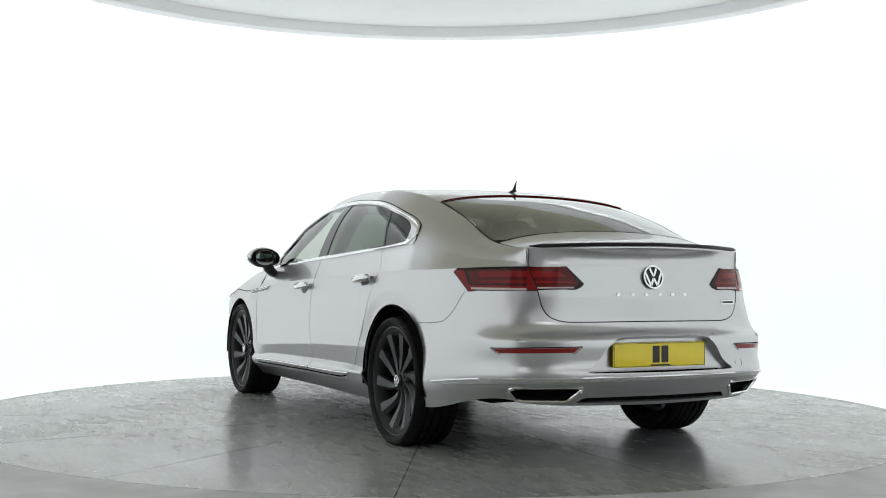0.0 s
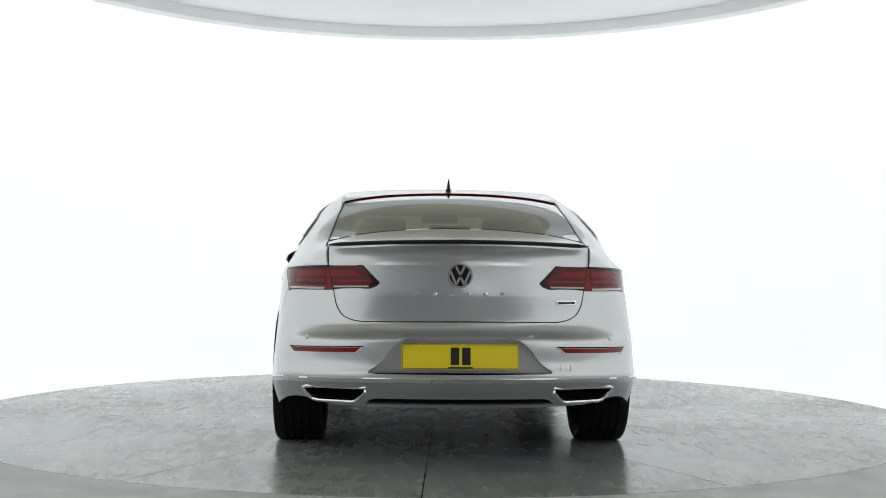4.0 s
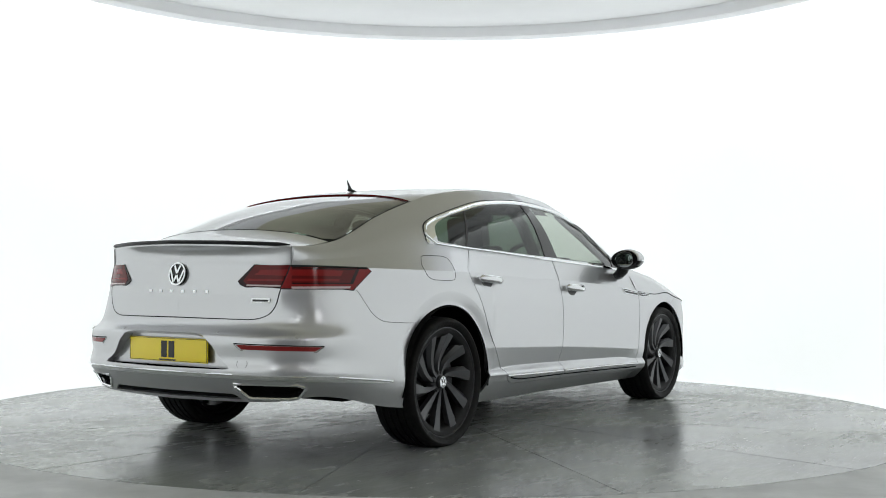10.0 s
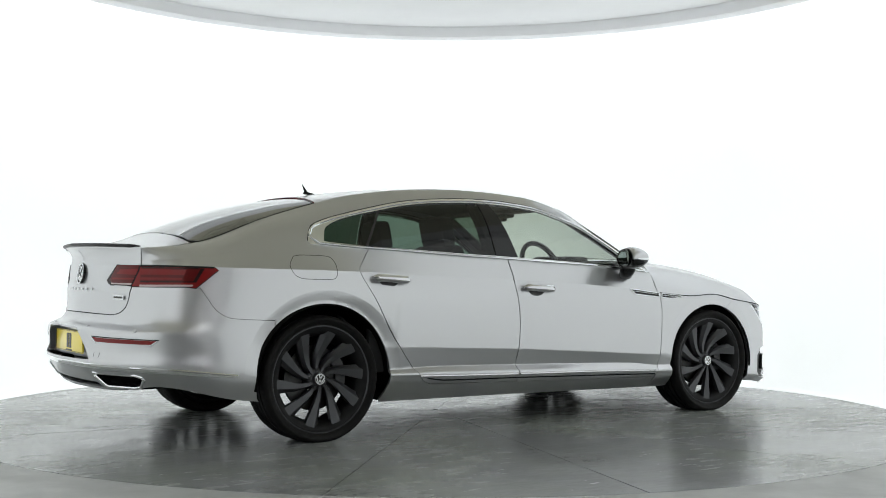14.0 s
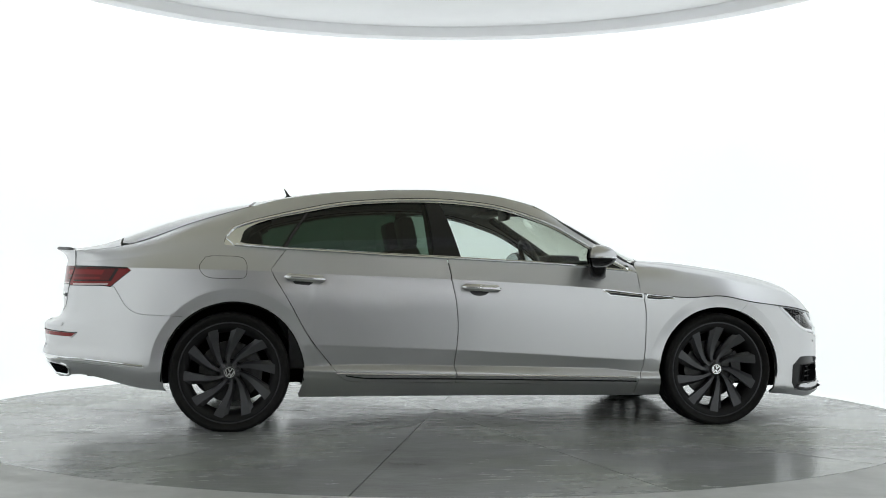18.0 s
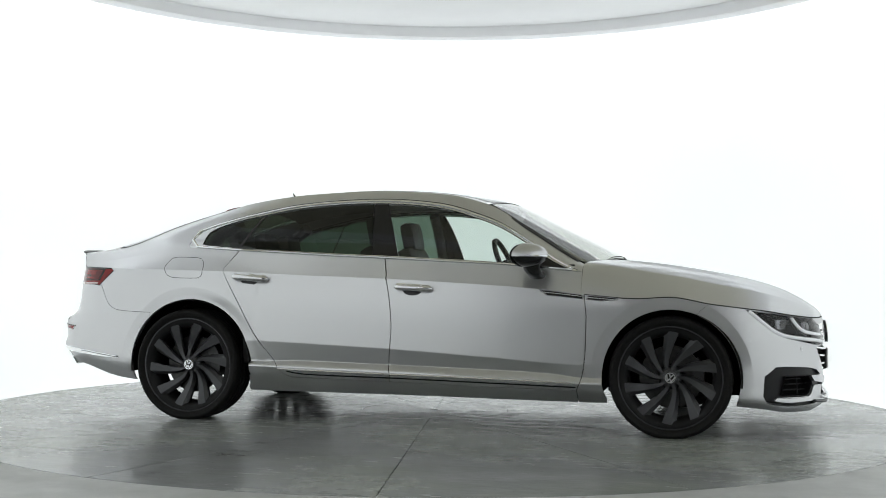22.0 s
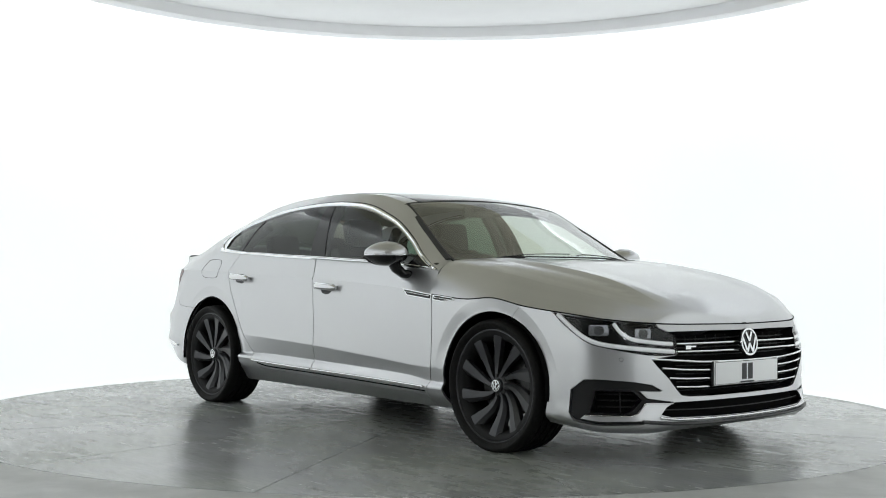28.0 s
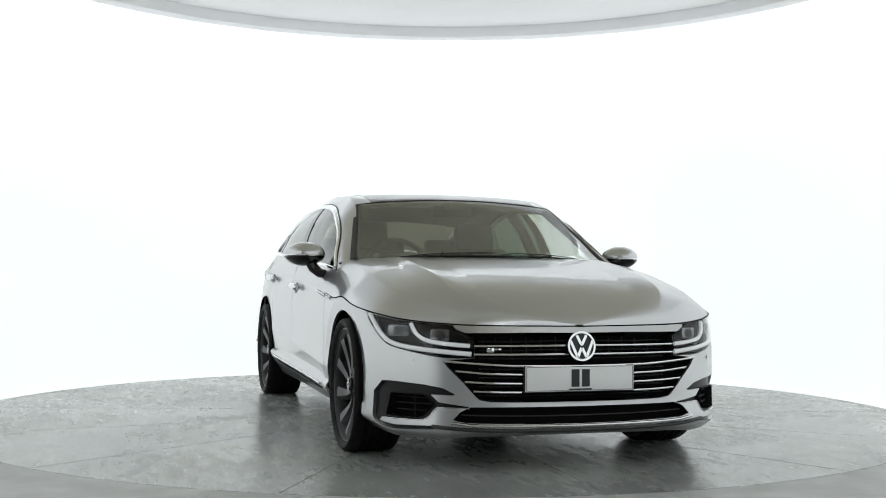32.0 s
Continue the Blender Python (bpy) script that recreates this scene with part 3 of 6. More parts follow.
def skirt_at(u, v):
    """The lower body all round: station u 0..18, design line v 0..6."""
    u, v = np.broadcast_arrays(u, v)
    e = 0.01
    tx, ty = PLAN_SX(u + e) - PLAN_SX(u - e), PLAN_SY(u + e) - PLAN_SY(u - e)
    ln = np.hypot(tx, ty)
    nx, ny = -ty / ln, tx / ln          # inward
    px, py = PLAN_SX(u), PLAN_SY(u)
    zs = np.stack([pchip(k, z, u) for k, z, i in LINES])
    ins = np.stack([pchip(k, i, u) for k, z, i in LINES])
    fold = np.clip((u - 6.6) / 0.3, 0, 1) * np.clip((11.6 - u) / 0.3, 0, 1)
    z, d = rows_at(zs, v, fold), rows_at(ins, v, fold)
    # the boot lid's fold
    d = d - 0.011 * np.clip(1 - np.abs(z - 0.775) / 0.11, 0, 1) * np.clip((u - 15.3) / 0.5, 0, 1)
    # a flat band round each wheel arch turns in from the body
    for cx, cz, rx, rz, sunk in ((1.545, 0.318, 0.365, 0.378, 0.012), (-1.28, 0.332, 0.385, 0.387, 0.016)):
        rho = np.hypot((px - cx) / rx, (z - cz) / rz)
        s = np.clip((1.185 - rho) / 0.17, 0, 1)
        d = d + sunk * (1 - 0.85 * np.clip((0.52 - z) / 0.16, 0, 1)) * s * (u > 4) * (u < 15)
    return px + nx * d, py + ny * d, z


def rows_at(rows, v, fold):
    """Smooth run across design lines (Catmull-Rom), one value for each column; lines 3 and 4 are sharp where fold is 1."""
    n = len(rows)
    shape = v.shape
    rows = rows.reshape(n, -1)
    v = np.clip(v.ravel(), 0, n - 1)
    i = np.clip(v.astype(int), 0, n - 2)
    t = v - i
    col = np.arange(rows.shape[1])
    p1, p2 = rows[i, col], rows[i + 1, col]
    p0 = np.where(i > 0, rows[np.maximum(i - 1, 0), col], 2 * p1 - p2)
    p3 = np.where(i < n - 2, rows[np.minimum(i + 2, n - 1), col], 2 * p2 - p1)
    # limited slopes so that lines never cross
    m1, m2 = limited(p1 - p0, p2 - p1), limited(p2 - p1, p3 - p2)
    f, d = fold.ravel(), p2 - p1
    m1 = np.where((i == 3) | (i == 4), m1 + (d - m1) * f, m1)
    m2 = np.where((i == 2) | (i == 3), m2 + (d - m2) * f, m2)
    r = (2 * t**3 - 3 * t**2 + 1) * p1 + (t**3 - 2 * t**2 + t) * m1 + (3 * t**2 - 2 * t**3) * p2 + (t**3 - t**2) * m2
    return r.reshape(shape)


def limited(a, b):
    m = (a + b) / 2
    lim = 2.5 * np.minimum(np.abs(a), np.abs(b))
    return np.where(a * b > 0, np.clip(m, -lim, lim), m * 0.35)


SKIRT = Skin(skirt_at, scale=(0.33, 0.11))
SKIRT.flip = SKIRT.normal(np.array([9.0]), np.array([3.5]))[0, 1] < 0

# crease as a function of x, for the upper side and the bonnet's edge
CREASE_U = np.linspace(0, 18, 361)
CREASE = np.stack(skirt_at(CREASE_U, np.full(361, 6.0)), 1)


def crease_at(x):
    side = CREASE[:340]
    y = np.interp(-x, -side[:, 0], side[:, 1])
    z = np.interp(-x, -side[:, 0], side[:, 2])
    return y, z


BELT = ([1.12, 1.034, 0.74, 0.25, -0.08, -0.37, -0.70, -1.02, -1.36, -1.6, -1.9, -2.1, -2.18],
        [0.835, 0.842, 0.852, 0.856, 0.857, 0.856, 0.851, 0.837, 0.808, 0.777, 0.732, 0.657, 0.598],
        [0.895, 0.900, 0.924, 0.947, 0.963, 0.975, 0.993, 1.010, 1.018, 1.000, 0.955, 0.94, 0.935])
CANT = ([1.12, 1.052, 0.76, 0.47, 0.2, -0.2, -0.6, -1.0, -1.207, -1.5, -1.879, -2.05, -2.18],
        [0.755, 0.741, 0.674, 0.616, 0.603, 0.600, 0.595, 0.590, 0.588, 0.598, 0.623, 0.620, 0.602],
        [0.913, 0.946, 1.126, 1.294, 1.356, 1.377, 1.363, 1.314, 1.260, 1.172, 1.034, 1.006, 0.998])


def upper_at(x, v):
    """The upper side: v 0 crease, 1 belt, 2 cant rail."""
    x, v = np.broadcast_arrays(x, v)
    cy, cz = crease_at(x)
    by, bz = spline(BELT[0], BELT[1], x), spline(BELT[0], BELT[2], x)
    ty, tz = spline(CANT[0], CANT[1], x), pchip(CANT[0], CANT[2], x)
    t = np.clip(v, 0, 1)
    s = np.clip(v - 1, 0, 1)
    y1 = cy + (by - cy) * (1.08 * t - 0.08 * t * t)
    z1 = cz + (bz - cz) * t
    bow = 0.022 * np.sin(np.pi * s) * np.clip((tz - bz) / 0.35, 0, 1)
    y2 = by + (ty - by) * (0.80 * s + 0.20 * s**3) + bow * 0.6
    z2 = bz + (tz - bz) * (s + 0.10 * np.sin(np.pi * s))
    up = v > 1
    return x + 0 * v, np.where(up, y2, y1), np.where(up, z2, z1)


UPPER = Skin(upper_at, scale=(1.0, 0.25))
UPPER.flip = UPPER.normal(np.array([0.0]), np.array([0.5]))[0, 1] < 0

TOP_X = [-2.352, -2.243, -2.043, -1.916, -1.734, -1.552, -1.37, -1.187, -1.004, -0.785, -0.491, -0.271, -0.051, 0.207, 0.391, 0.52, 0.75, 1.0, 1.25]
TOP_Z = [1.016, 1.020, 1.058, 1.107, 1.177, 1.233, 1.280, 1.312, 1.344, 1.373, 1.393, 1.400, 1.397, 1.380, 1.354, 1.327, 1.222, 1.098, 0.968]


def top_at(x, f):
    """Roof, screens and boot top: f 0 on the middle line, 1 on the cant rail."""
    x, f = np.broadcast_arrays(x, f)
    ty, tz = spline(CANT[0], CANT[1], x), pchip(CANT[0], CANT[2], x)
    zc = spline(TOP_X, TOP_Z, x)
    f2 = np.abs(f)
    return x + 0 * f, ty * f, zc - (zc - tz) * (0.75 * f2**2 + 0.25 * f2**5)


TOP = Skin(top_at, scale=(1.0, 0.6))
TOP.flip = TOP.normal(np.array([-0.3]), np.array([0.5]))[0, 2] < 0

HOOD_X = [1.05, 1.228, 1.387, 1.571, 1.755, 1.94, 2.120, 2.262, 2.334, 2.373, 2.385]
HOOD_Z = [0.985, 0.971, 0.956, 0.932, 0.903, 0.866, 0.815, 0.750, 0.703, 0.666, 0.647]
EDGE_PTS = CREASE[:150]


def hood_fold(x):
    """Where the bonnet's long fold runs, as a share of its half width."""
    t = np.clip((x - 1.06) / 0.9, 0, 1)
    t = t * t * (3 - 2 * t)
    return 0.60 + 0.0 * t, t


def hood_ridge(x):
    return 0.61 + 0.17 * np.clip((x - 1.9) / 0.4, 0, 1)**2


def hood_at(x, f):
    """Bonnet: f 0 on the middle line, 1 on its edge along the crease."""
    x, f = np.broadcast_arrays(x, f)
    ye = np.interp(-x, -EDGE_PTS[:, 0], EDGE_PTS[:, 1])
    ze = np.interp(-x, -EDGE_PTS[:, 0], EDGE_PTS[:, 2])
    zc = spline(HOOD_X, HOOD_Z, x)
    fc, t = hood_fold(x)
    q = np.clip((x - 1.10) / 0.40, 0, 1)
    a, b, power = 0.14 - 0.02 * q, 0.25 + 0.11 * q + 0.20 * t, 5 - 1.6 * q - 0.9 * t
    over = np.maximum(np.abs(f) - fc, 0)
    c = (1 - a * fc**2 - b * (1 - fc)) / (1 - fc)**power
    drop = a * np.minimum(np.abs(f), fc)**2 + b * over + c * over**power
    fade = np.clip((x - 1.10) / 0.2, 0, 1) * np.clip((2.315 - x) / 0.2, 0, 1)
    off = np.abs(f) - hood_ridge(x)
    ridges = 0.0115 * np.clip(1 - np.where(off > 0, off / 0.065, -off / 0.18), 0, 1) + 0.006 * np.clip(1 - np.abs(np.abs(f) - 0.85) / 0.06, 0, 1)
    return x + 0 * f, ye * f, zc - (zc - ze) * drop + ridges * fade


HOOD = Skin(hood_at, scale=(1.0, 0.85))
HOOD.flip = HOOD.normal(np.array([1.5]), np.array([0.4]))[0, 2] < 0


def side_uv(points):
    return SKIRT.find(points, "xz", (4.2, 0), (15.2, 6))


def nose_uv(points):
    return SKIRT.find(points, "yz", (0, 0), (4.8, 6))


def tail_uv(points):
    return SKIRT.find(points, "yz", (14.4, 0), (18, 6))


def arch(cx, rx, rz, cz, z_end, n=36):
    """A wheel arch's edge from rear foot over the top to the front foot."""
    a0 = math.asin(max(-1, (z_end - cz) / rz))
    return [(cx - rx * math.cos(a), cz + rz * math.sin(a)) for a in np.linspace(a0, math.pi - a0, n)]


ARCH_F = arch(1.545, 0.367, 0.376, 0.318, 0.19)
ARCH_R = arch(-1.283, 0.385, 0.385, 0.332, 0.20)

# ==== panels
CREASE_ROW, NEAR = 6.0, 1e-3
pair = (1, -1)


def row(v, u0, u1, n=40):
    return [(u, v) for u in np.linspace(u0, u1, n)]


def join_outline(*runs):
    out = []
    for r in runs:
        for p in r:
            p = tuple(float(c) for c in p)
            if not out or math.dist(out[-1], p) > 1e-4:
                out.append(p)
    if math.dist(out[0], out[-1]) < 1e-4:
        out.pop()
    return out


def on_crease(a, b):
    return b > 5.995


def on_upper_crease(a, b):
    return b < 0.004


def side_uv_row(x, v):
    us = np.linspace(4.2, 15.5, 800)
    xs = skirt_at(us, np.full(800, float(v)))[0]
    return float(np.interp(-x, -xs, us))


ARCH_F_UV = side_uv(ARCH_F)          # rear foot to front foot
ARCH_R_UV = side_uv(ARCH_R)
k_seam = int(np.argmin([abs(p[0] - 1.698) + (p[0] < 1.5) for p in ARCH_F]))
FENDER_TOP_U = side_uv_row(1.748, 6)
ARCH_F_FOOT_U, ARCH_F_BACK_U = side_uv_row(ARCH_F[-1][0], 0), side_uv_row(ARCH_F[0][0], 0)
ARCH_R_FOOT_U, ARCH_R_BACK_U = side_uv_row(ARCH_R[0][0], 0), side_uv_row(ARCH_R[-1][0], 0)

FLARES = []
for cx, cz, rx, rz in ((1.545, 0.318, 0.365, 0.378), (-1.28, 0.332, 0.385, 0.387)):
    for k in (1.191, 1.180, 1.12, 1.06):
        ell = [(cx - rx * k * math.cos(a), cz + rz * k * math.sin(a)) for a in np.linspace(-0.1, math.pi + 0.1, 60)]
        FLARES.append(side_uv([p for p in ell if p[1] < 0.73 or cx < 0]))

DOOR_FOLDS = [[(u, v) for u in np.linspace(6.7, 11.5, 60)] for v in (2.97, 3.03, 3.97, 4.03)]
HOOD_FOLDS = [[(x, g(x) + k) for x in np.linspace(1.16, 2.295, 60)] for g in (lambda x: float(hood_ridge(x)), lambda x: 0.85) for k in (-0.004, 0.004)]

# --- openings of the nose, on the left half, as (y, z)
LAMP_LOW = curve2([(5.10, 5.93), (4.92, 5.10), (4.62, 4.55), (4.30, 4.24), (3.97, 4.10), (3.40, 3.90), (2.92, 3.78), (2.45, 3.76), (2.04, 3.80)], 5)
LAMP_END = nose_uv([(0.485, 0.512), (0.487, 0.597), (0.566, 0.6405)])
LAMP_IN_U, LAMP_OUT_U = float(LAMP_END[-1][0]), 5.14
GRILLE = nose_uv([(0.0, 0.616), (0.25, 0.617), (0.4832, 0.615), (0.4832, 0.505), (0.618, 0.492), (0.596, 0.462), (0.535, 0.400), (0.487, 0.345), (0.462, 0.322), (0.415, 0.313), (0.25, 0.309), (0.0, 0.308)])
INTAKE = nose_uv([(0.0, 0.288), (0.25, 0.289), (0.50, 0.291), (0.545, 0.270), (0.578, 0.236), (0.52, 0.222), (0.25, 0.214), (0.0, 0.212)])
FOG = nose_uv([(0.839, 0.395), (0.785, 0.396), (0.691, 0.388), (0.617, 0.374), (0.567, 0.347), (0.575, 0.342), (0.664, 0.344), (0.634, 0.312), (0.506, 0.293), (0.507, 0.284), (0.634, 0.290), (0.679, 0.242), (0.704, 0.232), (0.838, 0.232), (0.846, 0.215), (0.643, 0.210), (0.630, 0.205), (0.658, 0.192), (0.818, 0.188), (0.853, 0.198), (0.876, 0.243), (0.862, 0.346)])

# front bumper
def nose_outline():
    """Lamp and grille are one opening; the intake cuts the bumper below them."""
    g, i = [tuple(q) for q in GRILLE], [tuple(q) for q in INTAKE]
    return join_outline(row(0, 0, ARCH_F_FOOT_U), ARCH_F_UV[::-1][:len(ARCH_F) - k_seam], row(6, FENDER_TOP_U, LAMP_OUT_U, 8), LAMP_LOW,
                        g[4:-1], [(0, g[-1][1])], [(0, i[0][1])], i[1:-1], [(0, i[-1][1])])


sheet("front_bumper", patch(SKIRT, nose_outline(), [FOG], both=True, step=0.018, lines=FLARES), PAINT, car, "silver front bumper with wide grille and side intakes")

# front wings
DOOR_FRONT = side_uv(curve2([(1.080, 0.755), (1.091, 0.646), (1.089, 0.517), (1.080, 0.388), (1.056, 0.287), (1.039, 0.246)], 6))
DOOR_MID = side_uv(curve2([(-0.058, 0.838), (-0.035, 0.719), (-0.024, 0.574), (-0.030, 0.477), (-0.042, 0.354), (-0.030, 0.303), (-0.036, 0.262)], 6))
DOOR_BACK = side_uv(curve2([(-1.077, 0.880), (-0.975, 0.713), (-0.877, 0.537), (-0.722, 0.339), (-0.682, 0.291), (-0.634, 0.273)], 6))
DF_U, DM_U, DB_U = side_uv_row(1.080, 6), side_uv_row(-0.060, 6), side_uv_row(-1.077, 6)
SILL_TOP = side_uv(curve2([(1.039, 0.244), (0.5, 0.250), (-0.036, 0.260), (-0.634, 0.271)], 8))
for s in pair:
    wing = join_outline(row(6, FENDER_TOP_U, DF_U, 14), DOOR_FRONT, [(DOOR_FRONT[-1][0], 0)], row(0, float(DOOR_FRONT[-1][0]), ARCH_F_BACK_U, 6), ARCH_F_UV[:len(ARCH_F) - (len(ARCH_F) - k_seam) + 1])
    sheet("front_wing", patch(SKIRT, wing, side=s, step=0.015, gap=0.0015, lines=FLARES), PAINT, car)
    k = int(np.argmin([abs(p[0] - float(DOOR_MID[-1][0])) for p in SILL_TOP]))
    cut_f, cut_r = SILL_TOP[:k + 1], SILL_TOP[k:]
    # doors: lower skin and the strip above the crease up to the windows
    up_f = [(1.060, 0.0), (1.060, 0.97), (1.04, 0.985), *[(x, 0.985) for x in np.linspace(1.0, -0.075, 24)], (-0.058, 0.2), (-0.06, 0.0)]
    up_r = [(-0.066, 0.0), (-0.064, 0.2), (-0.083, 0.985), *[(x, 0.985) for x in np.linspace(-0.12, -0.998, 20)], (-1.076, 0.13), (-1.077, 0.0)]
    front = joined(patch(SKIRT, join_outline(row(6, DF_U + 0.012, DM_U, 20), DOOR_MID, cut_f[::-1], DOOR_FRONT[::-1]), side=s, step=0.03, gap=0.0014, open_at=on_crease, lines=DOOR_FOLDS),
                   patch(UPPER, up_f, side=s, step=0.03, open_at=on_upper_crease))
    rear = joined(patch(SKIRT, join_outline(row(6, DM_U + 0.01, DB_U, 20), DOOR_BACK, cut_r[::-1], DOOR_MID[::-1]), side=s, step=0.025, gap=0.0014, open_at=on_crease, lines=FLARES + DOOR_FOLDS),
                  patch(UPPER, up_r, side=s, step=0.03, open_at=on_upper_crease))
    front_door = sheet("front_door", front, PAINT, car, "closed silver front door")
    rear_door = sheet("rear_door", rear, PAINT, car, "closed silver rear door")
    sill = join_outline(row(0, float(DOOR_FRONT[-1][0]), ARCH_R_BACK_U, 30), ARCH_R_UV[::-1][:3], DOOR_BACK[::-1][:1], SILL_TOP[::-1])
    sheet("sill", patch(SKIRT, sill, side=s, step=0.03, gap=0.0015), PAINT, car)
    # near-black bar stands for the shaded gap under the doors
    gap_uv = side_uv(curve2([(1.035, 0.262), (0.5, 0.273), (-0.036, 0.283), (-0.55, 0.290), (-0.66, 0.305)], 8))
    p3 = SKIRT(gap_uv[:, 0], gap_uv[:, 1])
    part("sill_gap_shade", tube([(x, s * y, z) for x, y, z in p3], 0.0042, 6), DARK, car, "dark bar drawn as gap shade below the doors")
    # bright blade along the doors
    for d, pts in ((front_door, [(1.030, 0.284), (0.5, 0.297), (-0.030, 0.306)]), (rear_door, [(-0.048, 0.306), (-0.4, 0.313), (-0.712, 0.321)])):
        uv = side_uv(curve2(pts, 10))
        p3 = SKIRT(uv[:, 0], uv[:, 1]) + SKIRT.normal(uv[:, 0], uv[:, 1]) * 0.004
        bm = tube([(x, s * y, z) for x, y, z in p3], 0.0075, 8, flat=0.9)
        part("sill_blade", bm, SATIN, d, "bright satin metal strip")

# rear quarters: lower skin, pillar and roof rail in one
QUARTER_SEAM = side_uv(curve2([(-1.560, 0.634), (-1.70, 0.640), (-1.795, 0.648), (-1.850, 0.674), (-1.935, 0.794)], 5))
k_arch = int(np.argmin([math.dist(p, (-1.560, 0.600)) for p in ARCH_R]))
TAIL_OUT = SKIRT.find([(-1.935, 0.797), (-1.955, 0.797), (-1.845, 0.888), (-1.868, 0.901)], "xz", (12, 3), (16.2, 6))
TAIL_IN = tail_uv([(0.362, 0.834), (0.438, 0.908), (0.598, 0.9095), (0.570, 0.806), (0.405, 0.810), (0.375, 0.822)])
LID_SIDE = tail_uv(curve2([(0.598, 0.909), (0.574, 0.809), (0.560, 0.738), (0.529, 0.687), (0.474, 0.664), (0.432, 0.659), (0.2, 0.660), (0.0, 0.661)], 5))
LID_TOP_U = float(LID_SIDE[0][0])
TAIL_LOW = [TAIL_OUT[1], *[(u, v) for u, v in SKIRT.find([(y, 0.803) for y in np.linspace(0.775, 0.572, 8)], "yz", (14.2, 3), (18, 6))]]
TAIL_TOP_U = side_uv_row(-1.868, 6)
DLO_OUT = [(-1.342, 1.10), (-1.312, 1.35), (-1.289, 1.43), (-1.17, 1.54), (-1.07, 1.575), (-0.91, 1.645), (-0.71, 1.725), (-0.51, 1.77), (-0.25, 1.795), (-0.05, 1.80), (0.15, 1.785), (0.32, 1.745), (0.48, 1.695),
           (0.61, 1.68), (0.74, 1.62), (0.87, 1.43), (0.966, 1.24), (1.036, 1.04)]
DLO_TOP = [(float(x), float(v)) for x, v in curve2(DLO_OUT, 5)]
DLO_BOT = [(x, 0.995) for x in np.linspace(1.03, -1.02, 40)] + [(-1.15, 1.0), (-1.25, 1.02), (-1.335, 1.045)]
DLO = DLO_TOP + DLO_BOT
for s in pair:
    low = join_outline(row(6, DB_U + 0.006, TAIL_TOP_U, 20), [TAIL_OUT[3], TAIL_OUT[2], TAIL_OUT[1], TAIL_OUT[0]][:3], QUARTER_SEAM[::-1], ARCH_R_UV[k_arch:], row(0, ARCH_R_BACK_U, ARCH_R_BACK_U - 0.02, 2), ARCH_R_UV[::-1][:1],
                       [DOOR_BACK[-1]], DOOR_BACK[::-1])
    behind = [(-1.079, 0.0), (-1.079, 0.13), (-1.003, 0.985), *DLO_BOT[39:], *DLO_TOP, (1.05, 1.0), (1.060, 0.97), (1.060, 2.0), *[(x, 2.0) for x in np.linspace(1.0, -2.1, 60)], (-2.162, 2.0), (-2.171, 0.0),
              *[(x, 0.0) for x in np.linspace(-2.1, -1.1, 24)]]
    q = joined(patch(SKIRT, low, side=s, step=0.016, gap=0.002, open_at=on_crease, lines=FLARES),
               patch(UPPER, behind, side=s, step=0.03, open_at=on_upper_crease))
    sheet("rear_quarter_panel", q, PAINT, car, "silver rear quarter and roof rail in one pressing")

# rear bumper
RECESS = tail_uv([(0.0, 0.597), (0.15, 0.597), (0.205, 0.595), (0.256, 0.586), (0.311, 0.541), (0.405, 0.447), (0.410, 0.437), (0.38, 0.434), (0.0, 0.433)])
EXHAUST = tail_uv([(0.417, 0.368), (0.690, 0.366), (0.708, 0.356), (0.708, 0.346), (0.666, 0.306), (0.640, 0.300), (0.480, 0.300), (0.462, 0.305), (0.420, 0.352)])
DIFFUSER = tail_uv([(0.0, 0.319), (0.38, 0.319), (0.402, 0.312), (0.424, 0.294), (0.0, 0.291)])
rb = join_outline(row(0, 18, ARCH_R_FOOT_U, 30), ARCH_R_UV[:k_arch + 1], QUARTER_SEAM, [TAIL_OUT[0]], TAIL_LOW, LID_SIDE[6:], [(18, LID_SIDE[-1][1])],
                  [(18, RECESS[0][1])], RECESS[1:-1], [(18, RECESS[-1][1])], [(18, DIFFUSER[0][1])], DIFFUSER[1:-1], [(18, DIFFUSER[-1][1])])
sheet("rear_bumper", patch(SKIRT, rb, [EXHAUST], both=True, step=0.018, gap=0.0, lines=FLARES), PAINT, car, "silver rear bumper with twin tailpipe openings")
bm = bmesh.new()
back = [(y, z) for x, y, z in SKIRT(RECESS[:, 0], RECESS[:, 1])]
bm.faces.new([bm.verts.new((-2.333, y, z)) for y, z in back] + [bm.verts.new((-2.333, -y, z)) for y, z in back[::-1] if y > 1e-3])
bmesh.ops.recalc_face_normals(bm, faces=bm.faces)
part("plate_recess", bm, PAINT, car, smooth=0)
sheet("diffuser", patch(SKIRT, join_outline([(18, DIFFUSER[0][1])], DIFFUSER[1:-1], [(18, DIFFUSER[-1][1])]), lift=-0.012, both=True, thick=0.0, step=0.03), DARK, car, "black diffuser insert")

